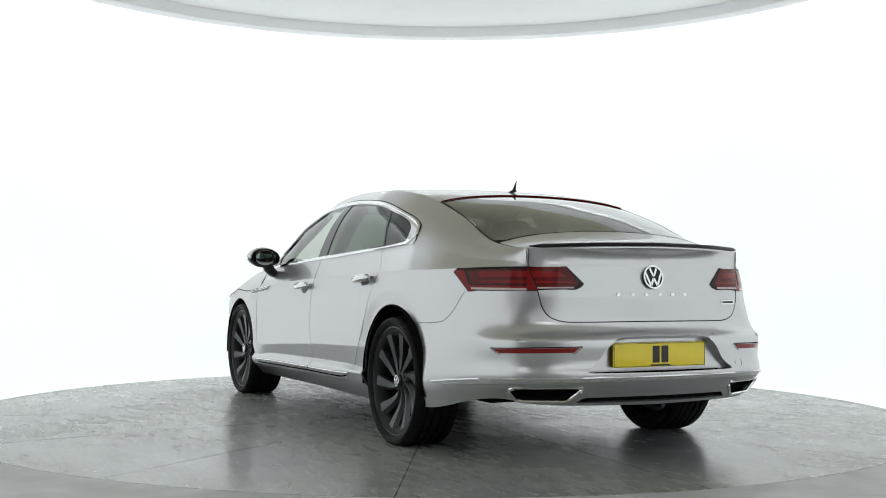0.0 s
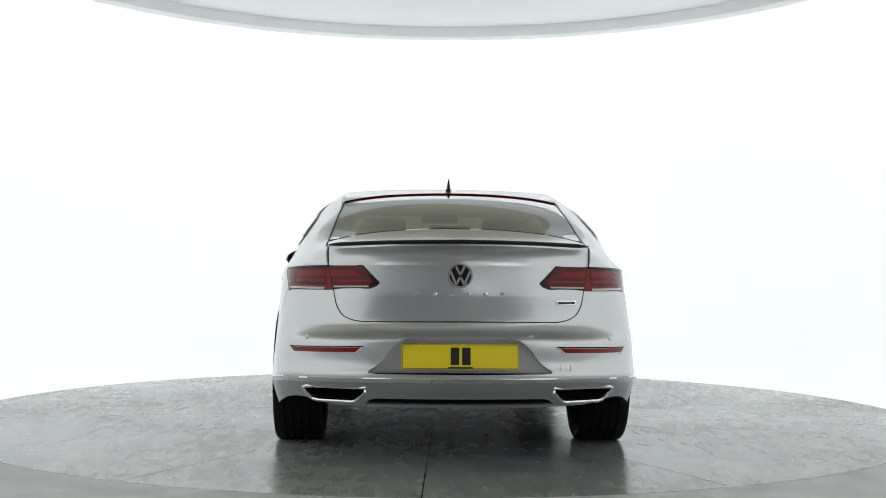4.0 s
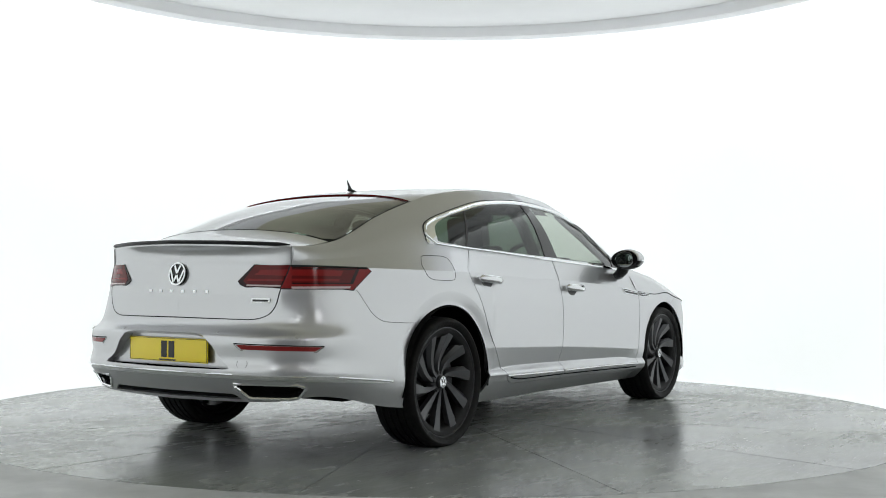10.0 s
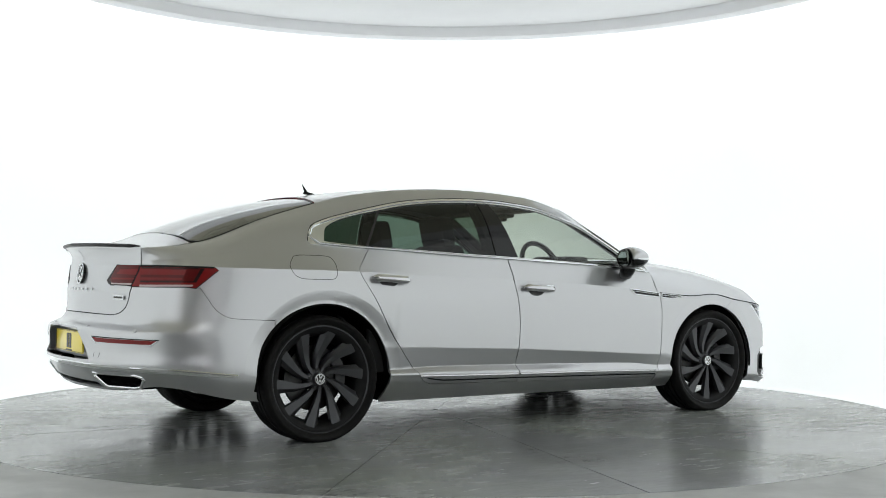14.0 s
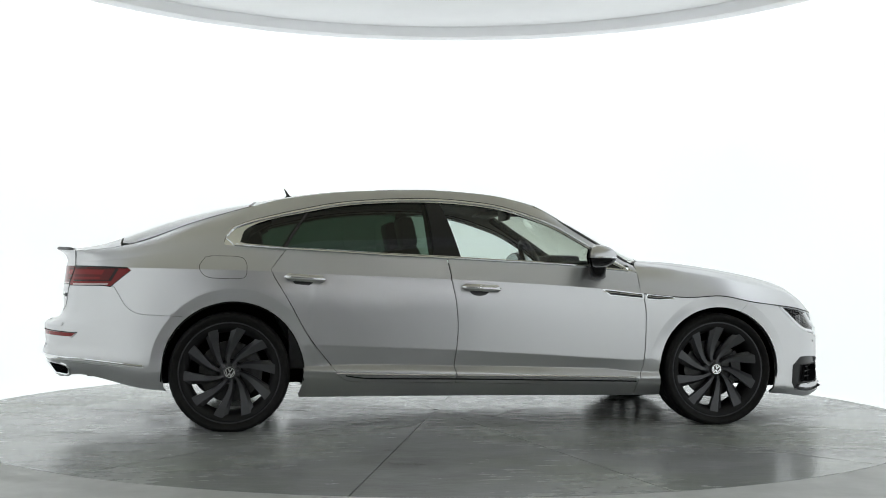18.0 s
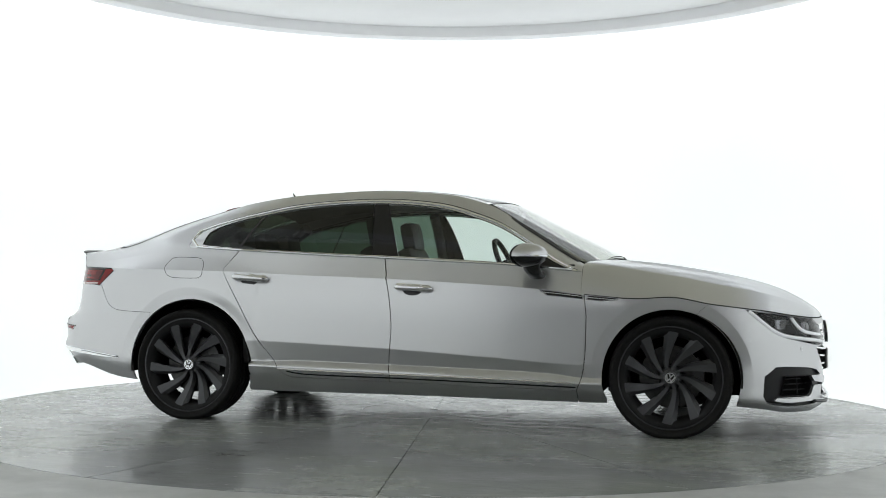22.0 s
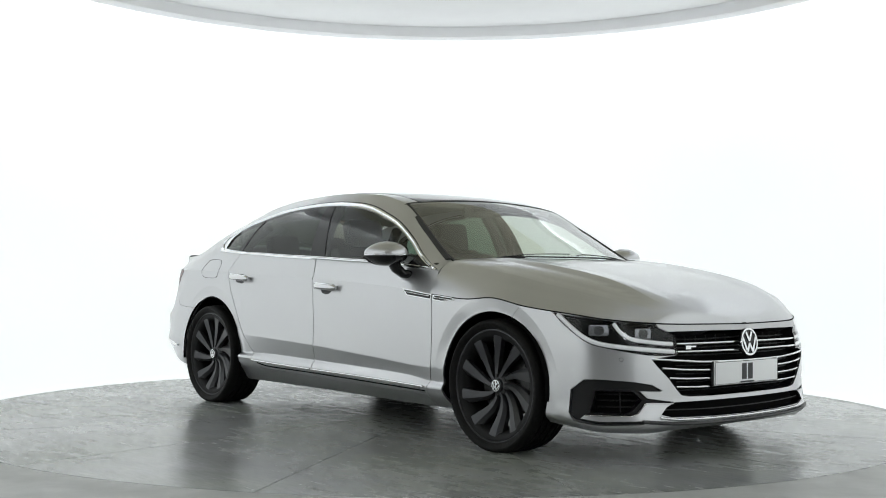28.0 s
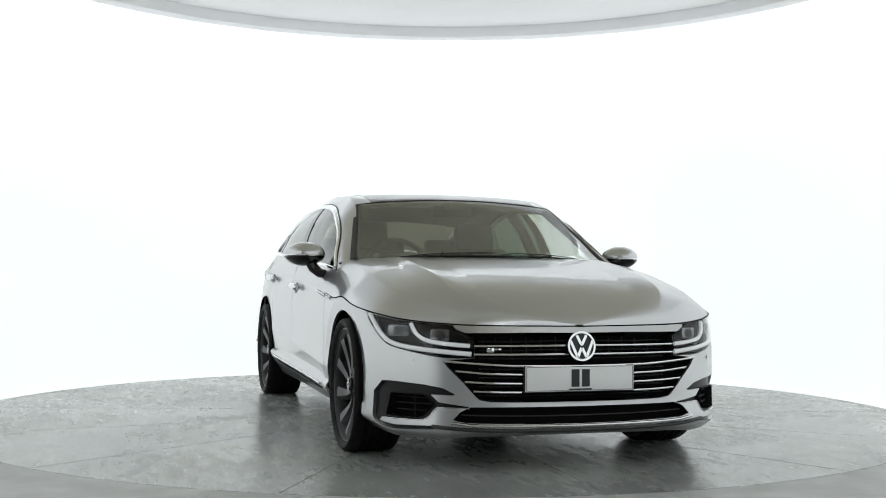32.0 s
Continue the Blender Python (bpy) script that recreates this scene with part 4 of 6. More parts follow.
def edge_walls(skin, outline, depth, mat, name, parent, s=1, label="", both=False, closed=True, to_x=None):
    """The walls of a recess: from the skin inwards along an outline."""
    o = dense(np.asarray(outline, float) * np.array(skin.scale), 0.012, closed) / np.array(skin.scale)
    p, n = skin(o[:, 0], o[:, 1]), skin.normal(o[:, 0], o[:, 1])
    verts, faces = [], []
    m = len(o)
    foot = p - n * depth
    if to_x is not None:
        foot = np.stack([np.full(m, to_x), p[:, 1], p[:, 2]], 1)
    for side in ((1, -1) if both else (s,)):
        k = len(verts)
        f = np.array([1, side, 1])
        verts += [tuple(v) for v in p * f] + [tuple(v) for v in foot * f]
        for i in range(m if closed else m - 1):
            j = (i + 1) % m
            faces.append((k + i, k + j, k + m + j, k + m + i))
    bm = bmesh.new()
    vs = [bm.verts.new(v) for v in verts]
    for f in faces:
        bm.faces.new([vs[i] for i in f])
    return part(name, bm, mat, parent, label)


for s in pair:
    edge_walls(SKIRT, RECESS[1:-1], 0.05, PAINT, "recess_wall", car, s=s, closed=False, to_x=-2.332)

# boot lid: rear face, lip and deck
BOOT_EDGE = ([15.2, 15.6, 16.2, 17, 18], [0.106, 0.108, 0.104, 0.078, 0.062], [0.996, 0.999, 1.003, 1.009, 1.013])


def boot_at(u, w):
    u, w = np.broadcast_arrays(u, w)
    e = 0.01
    tx, ty = PLAN_SX(u + e) - PLAN_SX(u - e), PLAN_SY(u + e) - PLAN_SY(u - e)
    ln = np.hypot(tx, ty)
    nx, ny = -ty / ln, tx / ln
    i0, z0 = pchip(LINES[6][0], LINES[6][2], u), pchip(LINES[6][0], LINES[6][1], u)
    i1, z1 = pchip(BOOT_EDGE[0], BOOT_EDGE[1], u), pchip(BOOT_EDGE[0], BOOT_EDGE[2], u)
    d = i0 + (i1 - i0) * np.maximum(w, 0)**2.2 + 0.010 * np.sin(np.pi * np.clip(w, 0, 1)) * np.clip((u - 15.6) / 0.5, 0, 1)
    return PLAN_SX(u) + nx * d, PLAN_SY(u) + ny * d, z0 + (z1 - z0) * w


BOOT = Skin(boot_at, scale=(0.3, 0.10))
BOOT.flip = BOOT.normal(np.array([17.9]), np.array([0.5]))[0, 0] > 0
LID_FOLD = [tail_uv([(y, z) for y in np.linspace(0.0, 0.56, 24)]) for z in (0.772, 0.778)]
lid_low = join_outline(row(6, 18, LID_TOP_U, 20), LID_SIDE, [(18, LID_SIDE[-1][1])])
edge_u = np.linspace(18, LID_TOP_U, 24)
edge3 = BOOT(edge_u, np.full(24, 1.0))


def deck_edge():
    out = []
    for x, y, z in edge3:
        ty = float(spline(CANT[0], CANT[1], x))
        out.append((float(x), min(1.0, float(y) / ty)))
    return out


deck_outline = join_outline(deck_edge(), [(-2.10, 0.99), (-1.92, 0.985), (-1.93, 0.9), (-1.945, 0.5), (-1.95, 0.0)])
lid = joined(patch(SKIRT, lid_low, both=True, step=0.025, gap=0.0, open_at=on_crease, lines=LID_FOLD), patch(BOOT, [(u, 0.0) for u in edge_u] + [(u, 1.0) for u in edge_u[::-1]], both=True, step=0.02, open_at=on_upper_crease),
             patch(TOP, deck_outline, both=True, step=0.03))
boot_lid = sheet("boot_lid", lid, PAINT, car, "closed silver boot lid with a shaped lip")
lip = [(x - 0.004, y, z + 0.008) for x, y, z in edge3[::-1]] + [(x - 0.004, -y, z + 0.008) for x, y, z in edge3[1:]]
part("boot_spoiler", tube(lip, [0.003, 0.006, 0.009] + [0.0112] * (len(lip) - 6) + [0.009, 0.006, 0.003], 8, flat=0.85), INTAKE_BLACK, boot_lid, "black spoiler lip")
for s in pair:
    # near-black bars stand in for the shade in the lid's gaps
    cut = [(x, s * y, z) for x, y, z in SKIRT(LID_SIDE[:, 0], LID_SIDE[:, 1]) - SKIRT.normal(LID_SIDE[:, 0], LID_SIDE[:, 1]) * 0.0015]
    up = [(x, s * y, z) for x, y, z in BOOT(np.full(8, LID_TOP_U), np.linspace(1, 0, 8))]
    part("lid_gap_shade", tube(cut, 0.0032, 6), DARK, boot_lid)
    # paint-coloured bar added to fill the open gap beside the lid
    part("lid_corner_filler", tube([(x + 0.008, y - s * 0.002, z - 0.004) for x, y, z in up], 0.007, 8), PAINT, boot_lid)
    part("lid_gap_shade", tube([(x - 0.0015, y + s * 0.0035, z) for x, y, z in up], 0.0018, 6), DARK, boot_lid)

# bonnet
bonnet = sheet("bonnet", patch(HOOD, [(1.062, 1.0), *[(x, 1.0) for x in np.linspace(1.12, 2.353, 60)], (2.373, 1.0), (2.382, 0.9), (2.382, 0.0), (1.235, 0.0), (1.215, 0.3), (1.16, 0.6), (1.085, 0.80), (1.062, 0.86)], both=True, step=0.025, gap=0.0, lines=HOOD_FOLDS), PAINT, car,
               "long silver bonnet wrapping down to the wheel arches")

# near-black bar drawn for the shade in the bonnet's shut line
for s in pair:
    uv = row(6, 0.0, DF_U, 90)
    part("bonnet_gap_shade", tube([(x, s * y, z) for x, y, z in SKIRT(np.array([p[0] for p in uv]), np.array([p[1] for p in uv]))], 0.0032, 6), DARK, bonnet)

# glass and roof on top
WS = [(0.535, 0.0), (0.53, 0.5), (0.512, 0.8), (0.497, 0.975), (0.75, 0.983), (1.0, 0.986), (1.062, 0.965), (1.15, 0.72), (1.20, 0.4), (1.222, 0.0)]
windscreen = sheet("windscreen", patch(TOP, WS, both=True, step=0.04, lift=0.001, thick=0.0), GLASS_SCREEN, car, "clear laminated windscreen")
REAR_GLASS = [(-1.175, 0.0), (-1.180, 0.5), (-1.193, 0.8), (-1.207, 0.972), (-1.5, 0.984), (-1.87, 0.984), (-1.915, 0.92), (-1.937, 0.5), (-1.943, 0.0)]
rear_window = sheet("rear_window", patch(TOP, REAR_GLASS, both=True, step=0.04, lift=0.001, thick=0.0), GLASS_REAR, car, "bronze-tinted heated rear window")
ROOF_GLASS = [(0.515, 0.0), (0.508, 0.5), (0.488, 0.85), (0.2, 0.86), (-0.42, 0.86), (-0.45, 0.82), (-0.46, 0.0)]
roof_out = [(0.528, 0.0), (0.523, 0.5), (0.505, 0.8), (0.485, 0.999), *[(x, 0.999) for x in np.linspace(0.3, -1.18, 24)], (-1.197, 0.97), (-1.185, 0.8), (-1.172, 0.5), (-1.167, 0.0)]
sheet("roof", patch(TOP, roof_out, both=True, step=0.04), PAINT, car, "silver roof")
sheet("roof_glass", patch(TOP, ROOF_GLASS, both=True, step=0.04, lift=0.0015, thick=0.002), GLOSS_BLACK, car, "dark glass sunroof panel")
for s in pair:
    # black seals along both screens
    for run, r in (([(0.497, 0.985), (0.75, 0.992), (1.0, 0.993), (1.062, 0.98)], 0.0055), ([(-1.20, 0.983), (-1.5, 0.993), (-1.87, 0.993), (-1.92, 0.955)], 0.0048)):
        o = curve2(run, 8)
        part("screen_seal", tube([(x, s * y, z) for x, y, z in TOP(o[:, 0], o[:, 1])], r, 6, flat=0.5), BLACK, car)
arcx = curve2([(-1.169, 0.0), (-1.174, 0.5), (-1.187, 0.8), (-1.202, 0.98)], 8)
strip = TOP(arcx[:, 0], arcx[:, 1])
brake = [(x, y, z + 0.004) for x, y, z in strip[::-1]] + [(x, -y, z + 0.004) for x, y, z in strip[1:]]
part("high_brake_light", tube(brake, 0.0055, 6, flat=0.8), LENS_DEEP, car, "thin dark red brake light across the roof's rear edge")
front_arc = curve2([(0.532, 0.0), (0.527, 0.5), (0.509, 0.8), (0.492, 0.96)], 8)
strip = TOP(front_arc[:, 0], front_arc[:, 1])
part("screen_seal", tube([(x, y, z + 0.001) for x, y, z in strip[::-1]] + [(x, -y, z + 0.001) for x, y, z in strip[1:]], 0.005, 6, flat=0.6), BLACK, car)

# side windows
GLASS_TOP = [(float(x), float(v)) for x, v in curve2([(-1.253, 1.10), (-1.228, 1.33), (-1.167, 1.44), (-1.07, 1.505), (-0.907, 1.57), (-0.711, 1.65), (-0.514, 1.70), (-0.248, 1.725), (-0.049, 1.725), (0.151, 1.71), (0.316, 1.67), (0.480, 1.62), (0.611, 1.595), (0.741, 1.52), (0.85, 1.34), (0.95, 1.16), (1.0, 1.05)], 5)]
GLASS_BOT = [(x, 1.035) for x in np.linspace(0.99, -1.0, 40)] + [(-1.12, 1.05), (-1.22, 1.075)]


def slice_glass(x_top0, x_bot0, x_top1, x_bot1):
    """The part of the window band between two leaning lines, rear then front."""
    top = [p for p in GLASS_TOP if x_top0 < p[0] < x_top1]
    bot = [p for p in GLASS_BOT if x_bot0 < p[0] < x_bot1]
    gx = np.array([p[0] for p in GLASS_TOP]), np.array([p[1] for p in GLASS_TOP])
    head = [(x_top0, float(np.interp(x_top0, *gx)))] if x_top0 > -1.2 else []
    tail = [(x_top1, float(np.interp(x_top1, *gx)))] if x_top1 < 0.95 else []
    low0 = [(x_bot1, 1.035)] if x_bot1 < 0.95 else []
    low1 = [(x_bot0, 1.037)] if x_bot0 > -1.2 else []
    return join_outline(head, top, tail, low0, bot, low1)


for s in pair:
    sheet("window_chrome", patch(UPPER, DLO, [GLASS_TOP + GLASS_BOT], side=s, step=0.02, lift=0.004, thick=0.008), CHROME, car, "bright chrome window surround")
    sheet("front_side_window", patch(UPPER, slice_glass(-0.105, 0.003, 2, 2), side=s, step=0.05, lift=-0.004, thick=0.0), GLASS_CLEAR, car, "clear front side window")
    sheet("rear_side_window", patch(UPPER, slice_glass(-0.872, -1.000, -0.195, -0.160), side=s, step=0.05, lift=-0.004, thick=0.0), GLASS_DARK, car, "dark privacy glass")
    sheet("quarter_window", patch(UPPER, slice_glass(-2, -2, -0.882, -1.012), side=s, step=0.05, lift=-0.004, thick=0.0), GLASS_DARK, car, "dark privacy glass")
    sheet("centre_pillar", patch(UPPER, slice_glass(-0.190, -0.155, -0.108, 0.0), side=s, step=0.05, lift=-0.001, thick=0.01), GLOSS_BLACK, car, "gloss black door pillar")
    sheet("window_divider", patch(UPPER, slice_glass(-0.884, -1.014, -0.870, -0.998), side=s, step=0.05, lift=-0.002, thick=0.01), BLACK, car)
    sheet("mirror_corner", patch(UPPER, [(0.80, 1.04), (0.845, 1.36), (0.95, 1.16), (1.0, 1.045)], side=s, step=0.05, lift=0.0, thick=0.01), GLOSS_BLACK, car, "gloss black corner panel behind the mirror")
    bead = np.array([(x, v - 0.035) for x, v in DLO_TOP[4:-3]] + [(x, 1.012) for x in np.linspace(1.0, -1.02, 40)] + [(-1.15, 1.02), (-1.28, 1.045)])
    p3 = UPPER(bead[:, 0], bead[:, 1]) + UPPER.normal(bead[:, 0], bead[:, 1]) * 0.005
    part("chrome_bead", tube([(x, s * y, z) for x, y, z in p3], 0.0085, 8, closed=True), CHROME, car, "rounded chrome bead round the side windows")
    edge = [(x, s * y, z) for x, y, z in UPPER(np.array([p[0] for p in DLO_TOP]), np.array([p[1] for p in DLO_TOP]) + 0.015)]
    part("roof_gutter_seal", tube(edge, 0.004, 6), BLACK, car)

# dark innards that stop the light under the skins
def slab(name, size, at, mat=None):
    return part(name, box(bmesh.new(), size, at, 0.01), mat or DARK, car, smooth=0)


slab("floor_pan", (2.0, 1.56, 0.05), (0.12, 0, 0.205))
slab("engine_tray", (0.75, 1.1, 0.12), (1.55, 0, 0.27))
slab("front_tray", (0.36, 1.0, 0.05), (2.12, 0, 0.215))
slab("rear_axle_cover", (0.85, 1.12, 0.12), (-1.3, 0, 0.30))
slab("rear_silencer", (0.40, 0.95, 0.08), (-1.92, 0, 0.315))
sheet("headliner", patch(TOP, [(0.46, 0.0), (0.44, 0.93), (-1.16, 0.93), (-1.13, 0.0)], both=True, step=0.06, lift=-0.05, thick=0.0), LINER, car)
slab("firewall", (0.02, 1.45, 0.62), (1.12, 0, 0.56))
slab("radiator", (0.02, 1.0, 0.42), (2.20, 0, 0.42))
slab("boot_wall", (0.02, 1.10, 0.42), (-2.10, 0, 0.66))
slab("parcel_shelf", (0.80, 1.16, 0.02), (-1.60, 0, 0.95), CABIN)
for s in pair:
    for cx, r in ((1.545, 0.375), (-1.283, 0.392)):
        bm = lathe([(r, -0.30), (r + 0.005, -0.02), (r * 0.985, 0.0)], 40, "y", (-0.12, math.pi + 0.12))
        disc = [bm.verts.new((r * math.cos(a), -0.30, r * math.sin(a))) for a in np.linspace(-0.12, math.pi + 0.12, 30)]
        bm.faces.new(disc)
        for v in bm.verts:
            v.co = Vector((v.co.x + cx, (v.co.y + 0.905) * s, v.co.z + 0.325))
        part("arch_liner", bm, DARK, car)

# --- wheels
HUB_Z = 0.326


def build_tyre():
    prof = [(0.270, -0.100), (0.284, -0.116), (0.308, -0.1235), (0.322, -0.117), (0.330, -0.105), (0.332, -0.085)]
    for g in (-0.062, -0.022, 0.022, 0.062):
        prof += [(0.333, g - 0.006), (0.326, g - 0.005), (0.326, g + 0.005), (0.333, g + 0.006)]
    prof += [(0.332, 0.085), (0.330, 0.105), (0.323, 0.117), (0.317, 0.1215), (0.315, 0.1235), (0.309, 0.1245), (0.307, 0.1235), (0.297, 0.1205), (0.290, 0.116), (0.285, 0.110), (0.274, 0.100)]
    bm = lathe(prof, 96)
    # blocks: cut the shoulders every few degrees
    for v in bm.verts:
        r = math.hypot(v.co.x, v.co.z)
        if r > 0.329 and abs(v.co.y) > 0.084:
            a = math.atan2(v.co.z, v.co.x)
            if int((a + math.pi) / (2 * math.pi) * 96 + 0.5) % 2:
                v.co.x *= 0.9955
                v.co.z *= 0.9955
    for v in bm.verts:                       # flattened where it bears on the floor
        low = -HUB_Z + 0.0008
        if v.co.z < low:
            v.co.y *= 1 + 0.35 * (low - v.co.z)
            v.co.z = low
    return bm


def build_barrel():
    return lathe([(0.255, -0.105), (0.248, -0.09), (0.225, -0.06), (0.222, 0.05), (0.236, 0.085), (0.252, 0.097), (0.274, 0.102), (0.2795, 0.101), (0.2805, 0.095), (0.272, 0.088), (0.270, -0.10), (0.255, -0.105)], 80)


def build_spoke(k, phase):
    """One twisted blade of the wheel, seen from outside at +y."""
    bm = bmesh.new()
    a0 = k * 2 * math.pi / 10 + phase
    rows = []
    for t in np.linspace(0, 1, 12):
        r = 0.040 + t * 0.2375
        bend = a0 - 0.46 * (1 - t) ** 2.1 + 0.05 * t
        half = (0.0095 + 0.0365 * t ** 1.0) / r * (1.0 if t < 0.95 else 0.99)
        depth = 0.068 + 0.030 * t - 0.020 * math.sin(math.pi * t) * (1 - t)
        lead, trail = bend - half, bend + half * 0.9
        mid = bend - half * 0.35
        ring = []
        for ang, d in ((lead, depth - 0.016), (mid, depth + 0.003), (trail, depth), (trail, depth - 0.030), (lead, depth - 0.042)):
            ring.append(bm.verts.new((r * math.cos(ang), d, r * math.sin(ang))))
        rows.append(ring)
    for a, b in zip(rows, rows[1:]):
        for i in range(5):
            bm.faces.new((a[i], a[(i + 1) % 5], b[(i + 1) % 5], b[i]))
    bm.faces.new(rows[0])
    bm.faces.new(rows[-1][::-1])
    bmesh.ops.recalc_face_normals(bm, faces=bm.faces)
    return bm


def roundel(bm, r, z, bar, m):
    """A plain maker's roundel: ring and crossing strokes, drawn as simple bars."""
    def stroke(x0, y0, x1, y1, w):
        d = Vector((x1 - x0, y1 - y0, 0))
        n = Vector((-d.y, d.x, 0)).normalized() * w / 2
        a, b = Vector((x0, y0, 0)), Vector((x1, y1, 0))
        low = [bm.verts.new(m @ (p + Vector((0, 0, z)))) for p in (a - n, b - n, b + n, a + n)]
        top = [bm.verts.new(m @ (p + Vector((0, 0, z + bar * 0.35)))) for p in (a - n, b - n, b + n, a + n)]
        bm.faces.new(top)
        for i in range(4):
            bm.faces.new((low[i], low[(i + 1) % 4], top[(i + 1) % 4], top[i]))
    w = bar
    for sx in (1, -1):
        stroke(sx * 0.34 * r, 0.72 * r, sx * 0.03 * r, 0.10 * r, w)
        stroke(sx * 0.80 * r, 0.36 * r, sx * 0.32 * r, -0.74 * r, w)
        stroke(sx * 0.32 * r, -0.74 * r, sx * 0.02 * r, -0.12 * r, w)
    stroke(-0.06 * r, 0.08 * r, 0.06 * r, 0.08 * r, w * 0.6)
    n = 40
    for i in range(n):
        a, b = 2 * math.pi * i / n, 2 * math.pi * (i + 1) / n
        q = [(r * 0.86, a, z), (r * 0.86, a, z + bar * 0.35), (r, a, z + bar * 0.35), (r, a, z)]
        p = [bm.verts.new(m @ Vector((rr * math.cos(t), rr * math.sin(t), zz))) for rr, t, zz in q]
        p2 = [bm.verts.new(m @ Vector((rr * math.cos(b), rr * math.sin(b), zz))) for rr, t, zz in q]
        for j in range(3):
            bm.faces.new((p[j], p2[j], p2[j + 1], p[j + 1]))
    bmesh.ops.recalc_face_normals(bm, faces=bm.faces)
    return bm


def build_wheel(phase):
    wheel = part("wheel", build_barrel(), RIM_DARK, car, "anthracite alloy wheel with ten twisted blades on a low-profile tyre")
    part("tyre", build_tyre(), RUBBER, wheel, "black low-profile tyre", smooth=28)
    part("rim_lip", lathe([(0.2730, 0.1020), (0.2760, 0.1065), (0.2815, 0.1060), (0.2835, 0.100), (0.2790, 0.096)], 80), WHEEL, wheel)
    for k in range(10):
        part("spoke", build_spoke(k, phase), WHEEL, wheel, smooth=30)
    bm = lathe([(0.0, 0.086), (0.030, 0.086), (0.0335, 0.083), (0.035, 0.07), (0.052, 0.062), (0.062, 0.045), (0.062, 0.0)], 40)
    part("hub", bm, WHEEL, wheel)
    for k in range(5):
        a = 2 * math.pi * k / 5 + 0.3 + phase
        bm = bmesh.new()
        bmesh.ops.create_cone(bm, cap_ends=True, segments=6, radius1=0.0095, radius2=0.008, depth=0.02, matrix=Matrix.Translation((0.050 * math.cos(a), 0.062, 0.050 * math.sin(a))) @ Matrix.Rotation(-math.pi / 2, 4, "X"))
        part("wheel_bolt", bm, BLACK, wheel, smooth=0)
    cap = lathe([(0.0, 0.0885), (0.028, 0.0885), (0.030, 0.086)], 32)
    cap = part("centre_cap", cap, GLOSS_BLACK, wheel)
    m = Matrix.Rotation(-math.pi / 2, 4, "X")
    part("cap_roundel", roundel(bmesh.new(), 0.0285, 0.0888, 0.0055, m @ Matrix.Rotation(math.pi + phase, 4, "Z")), CHROME, wheel, "bright round emblem", smooth=0)
    part("brake_disc", lathe([(0.07, 0.012), (0.17, 0.012), (0.17, -0.012), (0.07, -0.012), (0.07, 0.012)], 48), STEEL, wheel, "grey steel brake disc")
    bm = lathe([(0.12, 0.03), (0.178, 0.03), (0.182, -0.03), (0.12, -0.03), (0.12, 0.03)], 12, "y", (2.5, 3.6))
    part("brake_caliper", bm, GREY_TRIM, wheel)
    return wheel


# the front and rear wheels have come to rest at different turns
for x, phase in ((1.542, radians(-18.4)), (-1.302, radians(-8.5))):
    wheel = build_wheel(phase)
    wheel.matrix_basis = pose(x, 0.787, HUB_Z)
    copy_thing(wheel, pose(x, -0.787, HUB_Z, 0, 0, 180))

# --- trim, lamps and fittings


def on_skin(skin, uv, lift=0.0, s=1):
    uv = np.asarray(uv, float)
    p = skin(uv[:, 0], uv[:, 1]) + skin.normal(uv[:, 0], uv[:, 1]) * lift
    return [(float(x), s * float(y), float(z)) for x, y, z in p]


def trim_line(name, skin, uv, r, mat, parent, lift=0.002, flat=1.0, both=False, s=1, closed=False, label=""):
    if both:
        a = on_skin(skin, uv, lift, 1)
        pts = a[::-1] + [(x, -y, z) for x, y, z in a[1:]]
    else:
        pts = on_skin(skin, uv, lift, s)
    return part(name, tube(pts, r, 8, closed=closed, flat=flat), mat, parent, label)


def disc_on(bm, at, normal, r, thick, n=24, squash=1.0):
    m = Matrix.Translation(at) @ Vector(normal).to_track_quat("Z", "Y").to_matrix().to_4x4() @ Matrix.Diagonal((1, squash, 1, 1))
    bmesh.ops.create_cone(bm, cap_ends=True, segments=n, radius1=r, radius2=r * 0.96, depth=thick, matrix=m)
    return bm


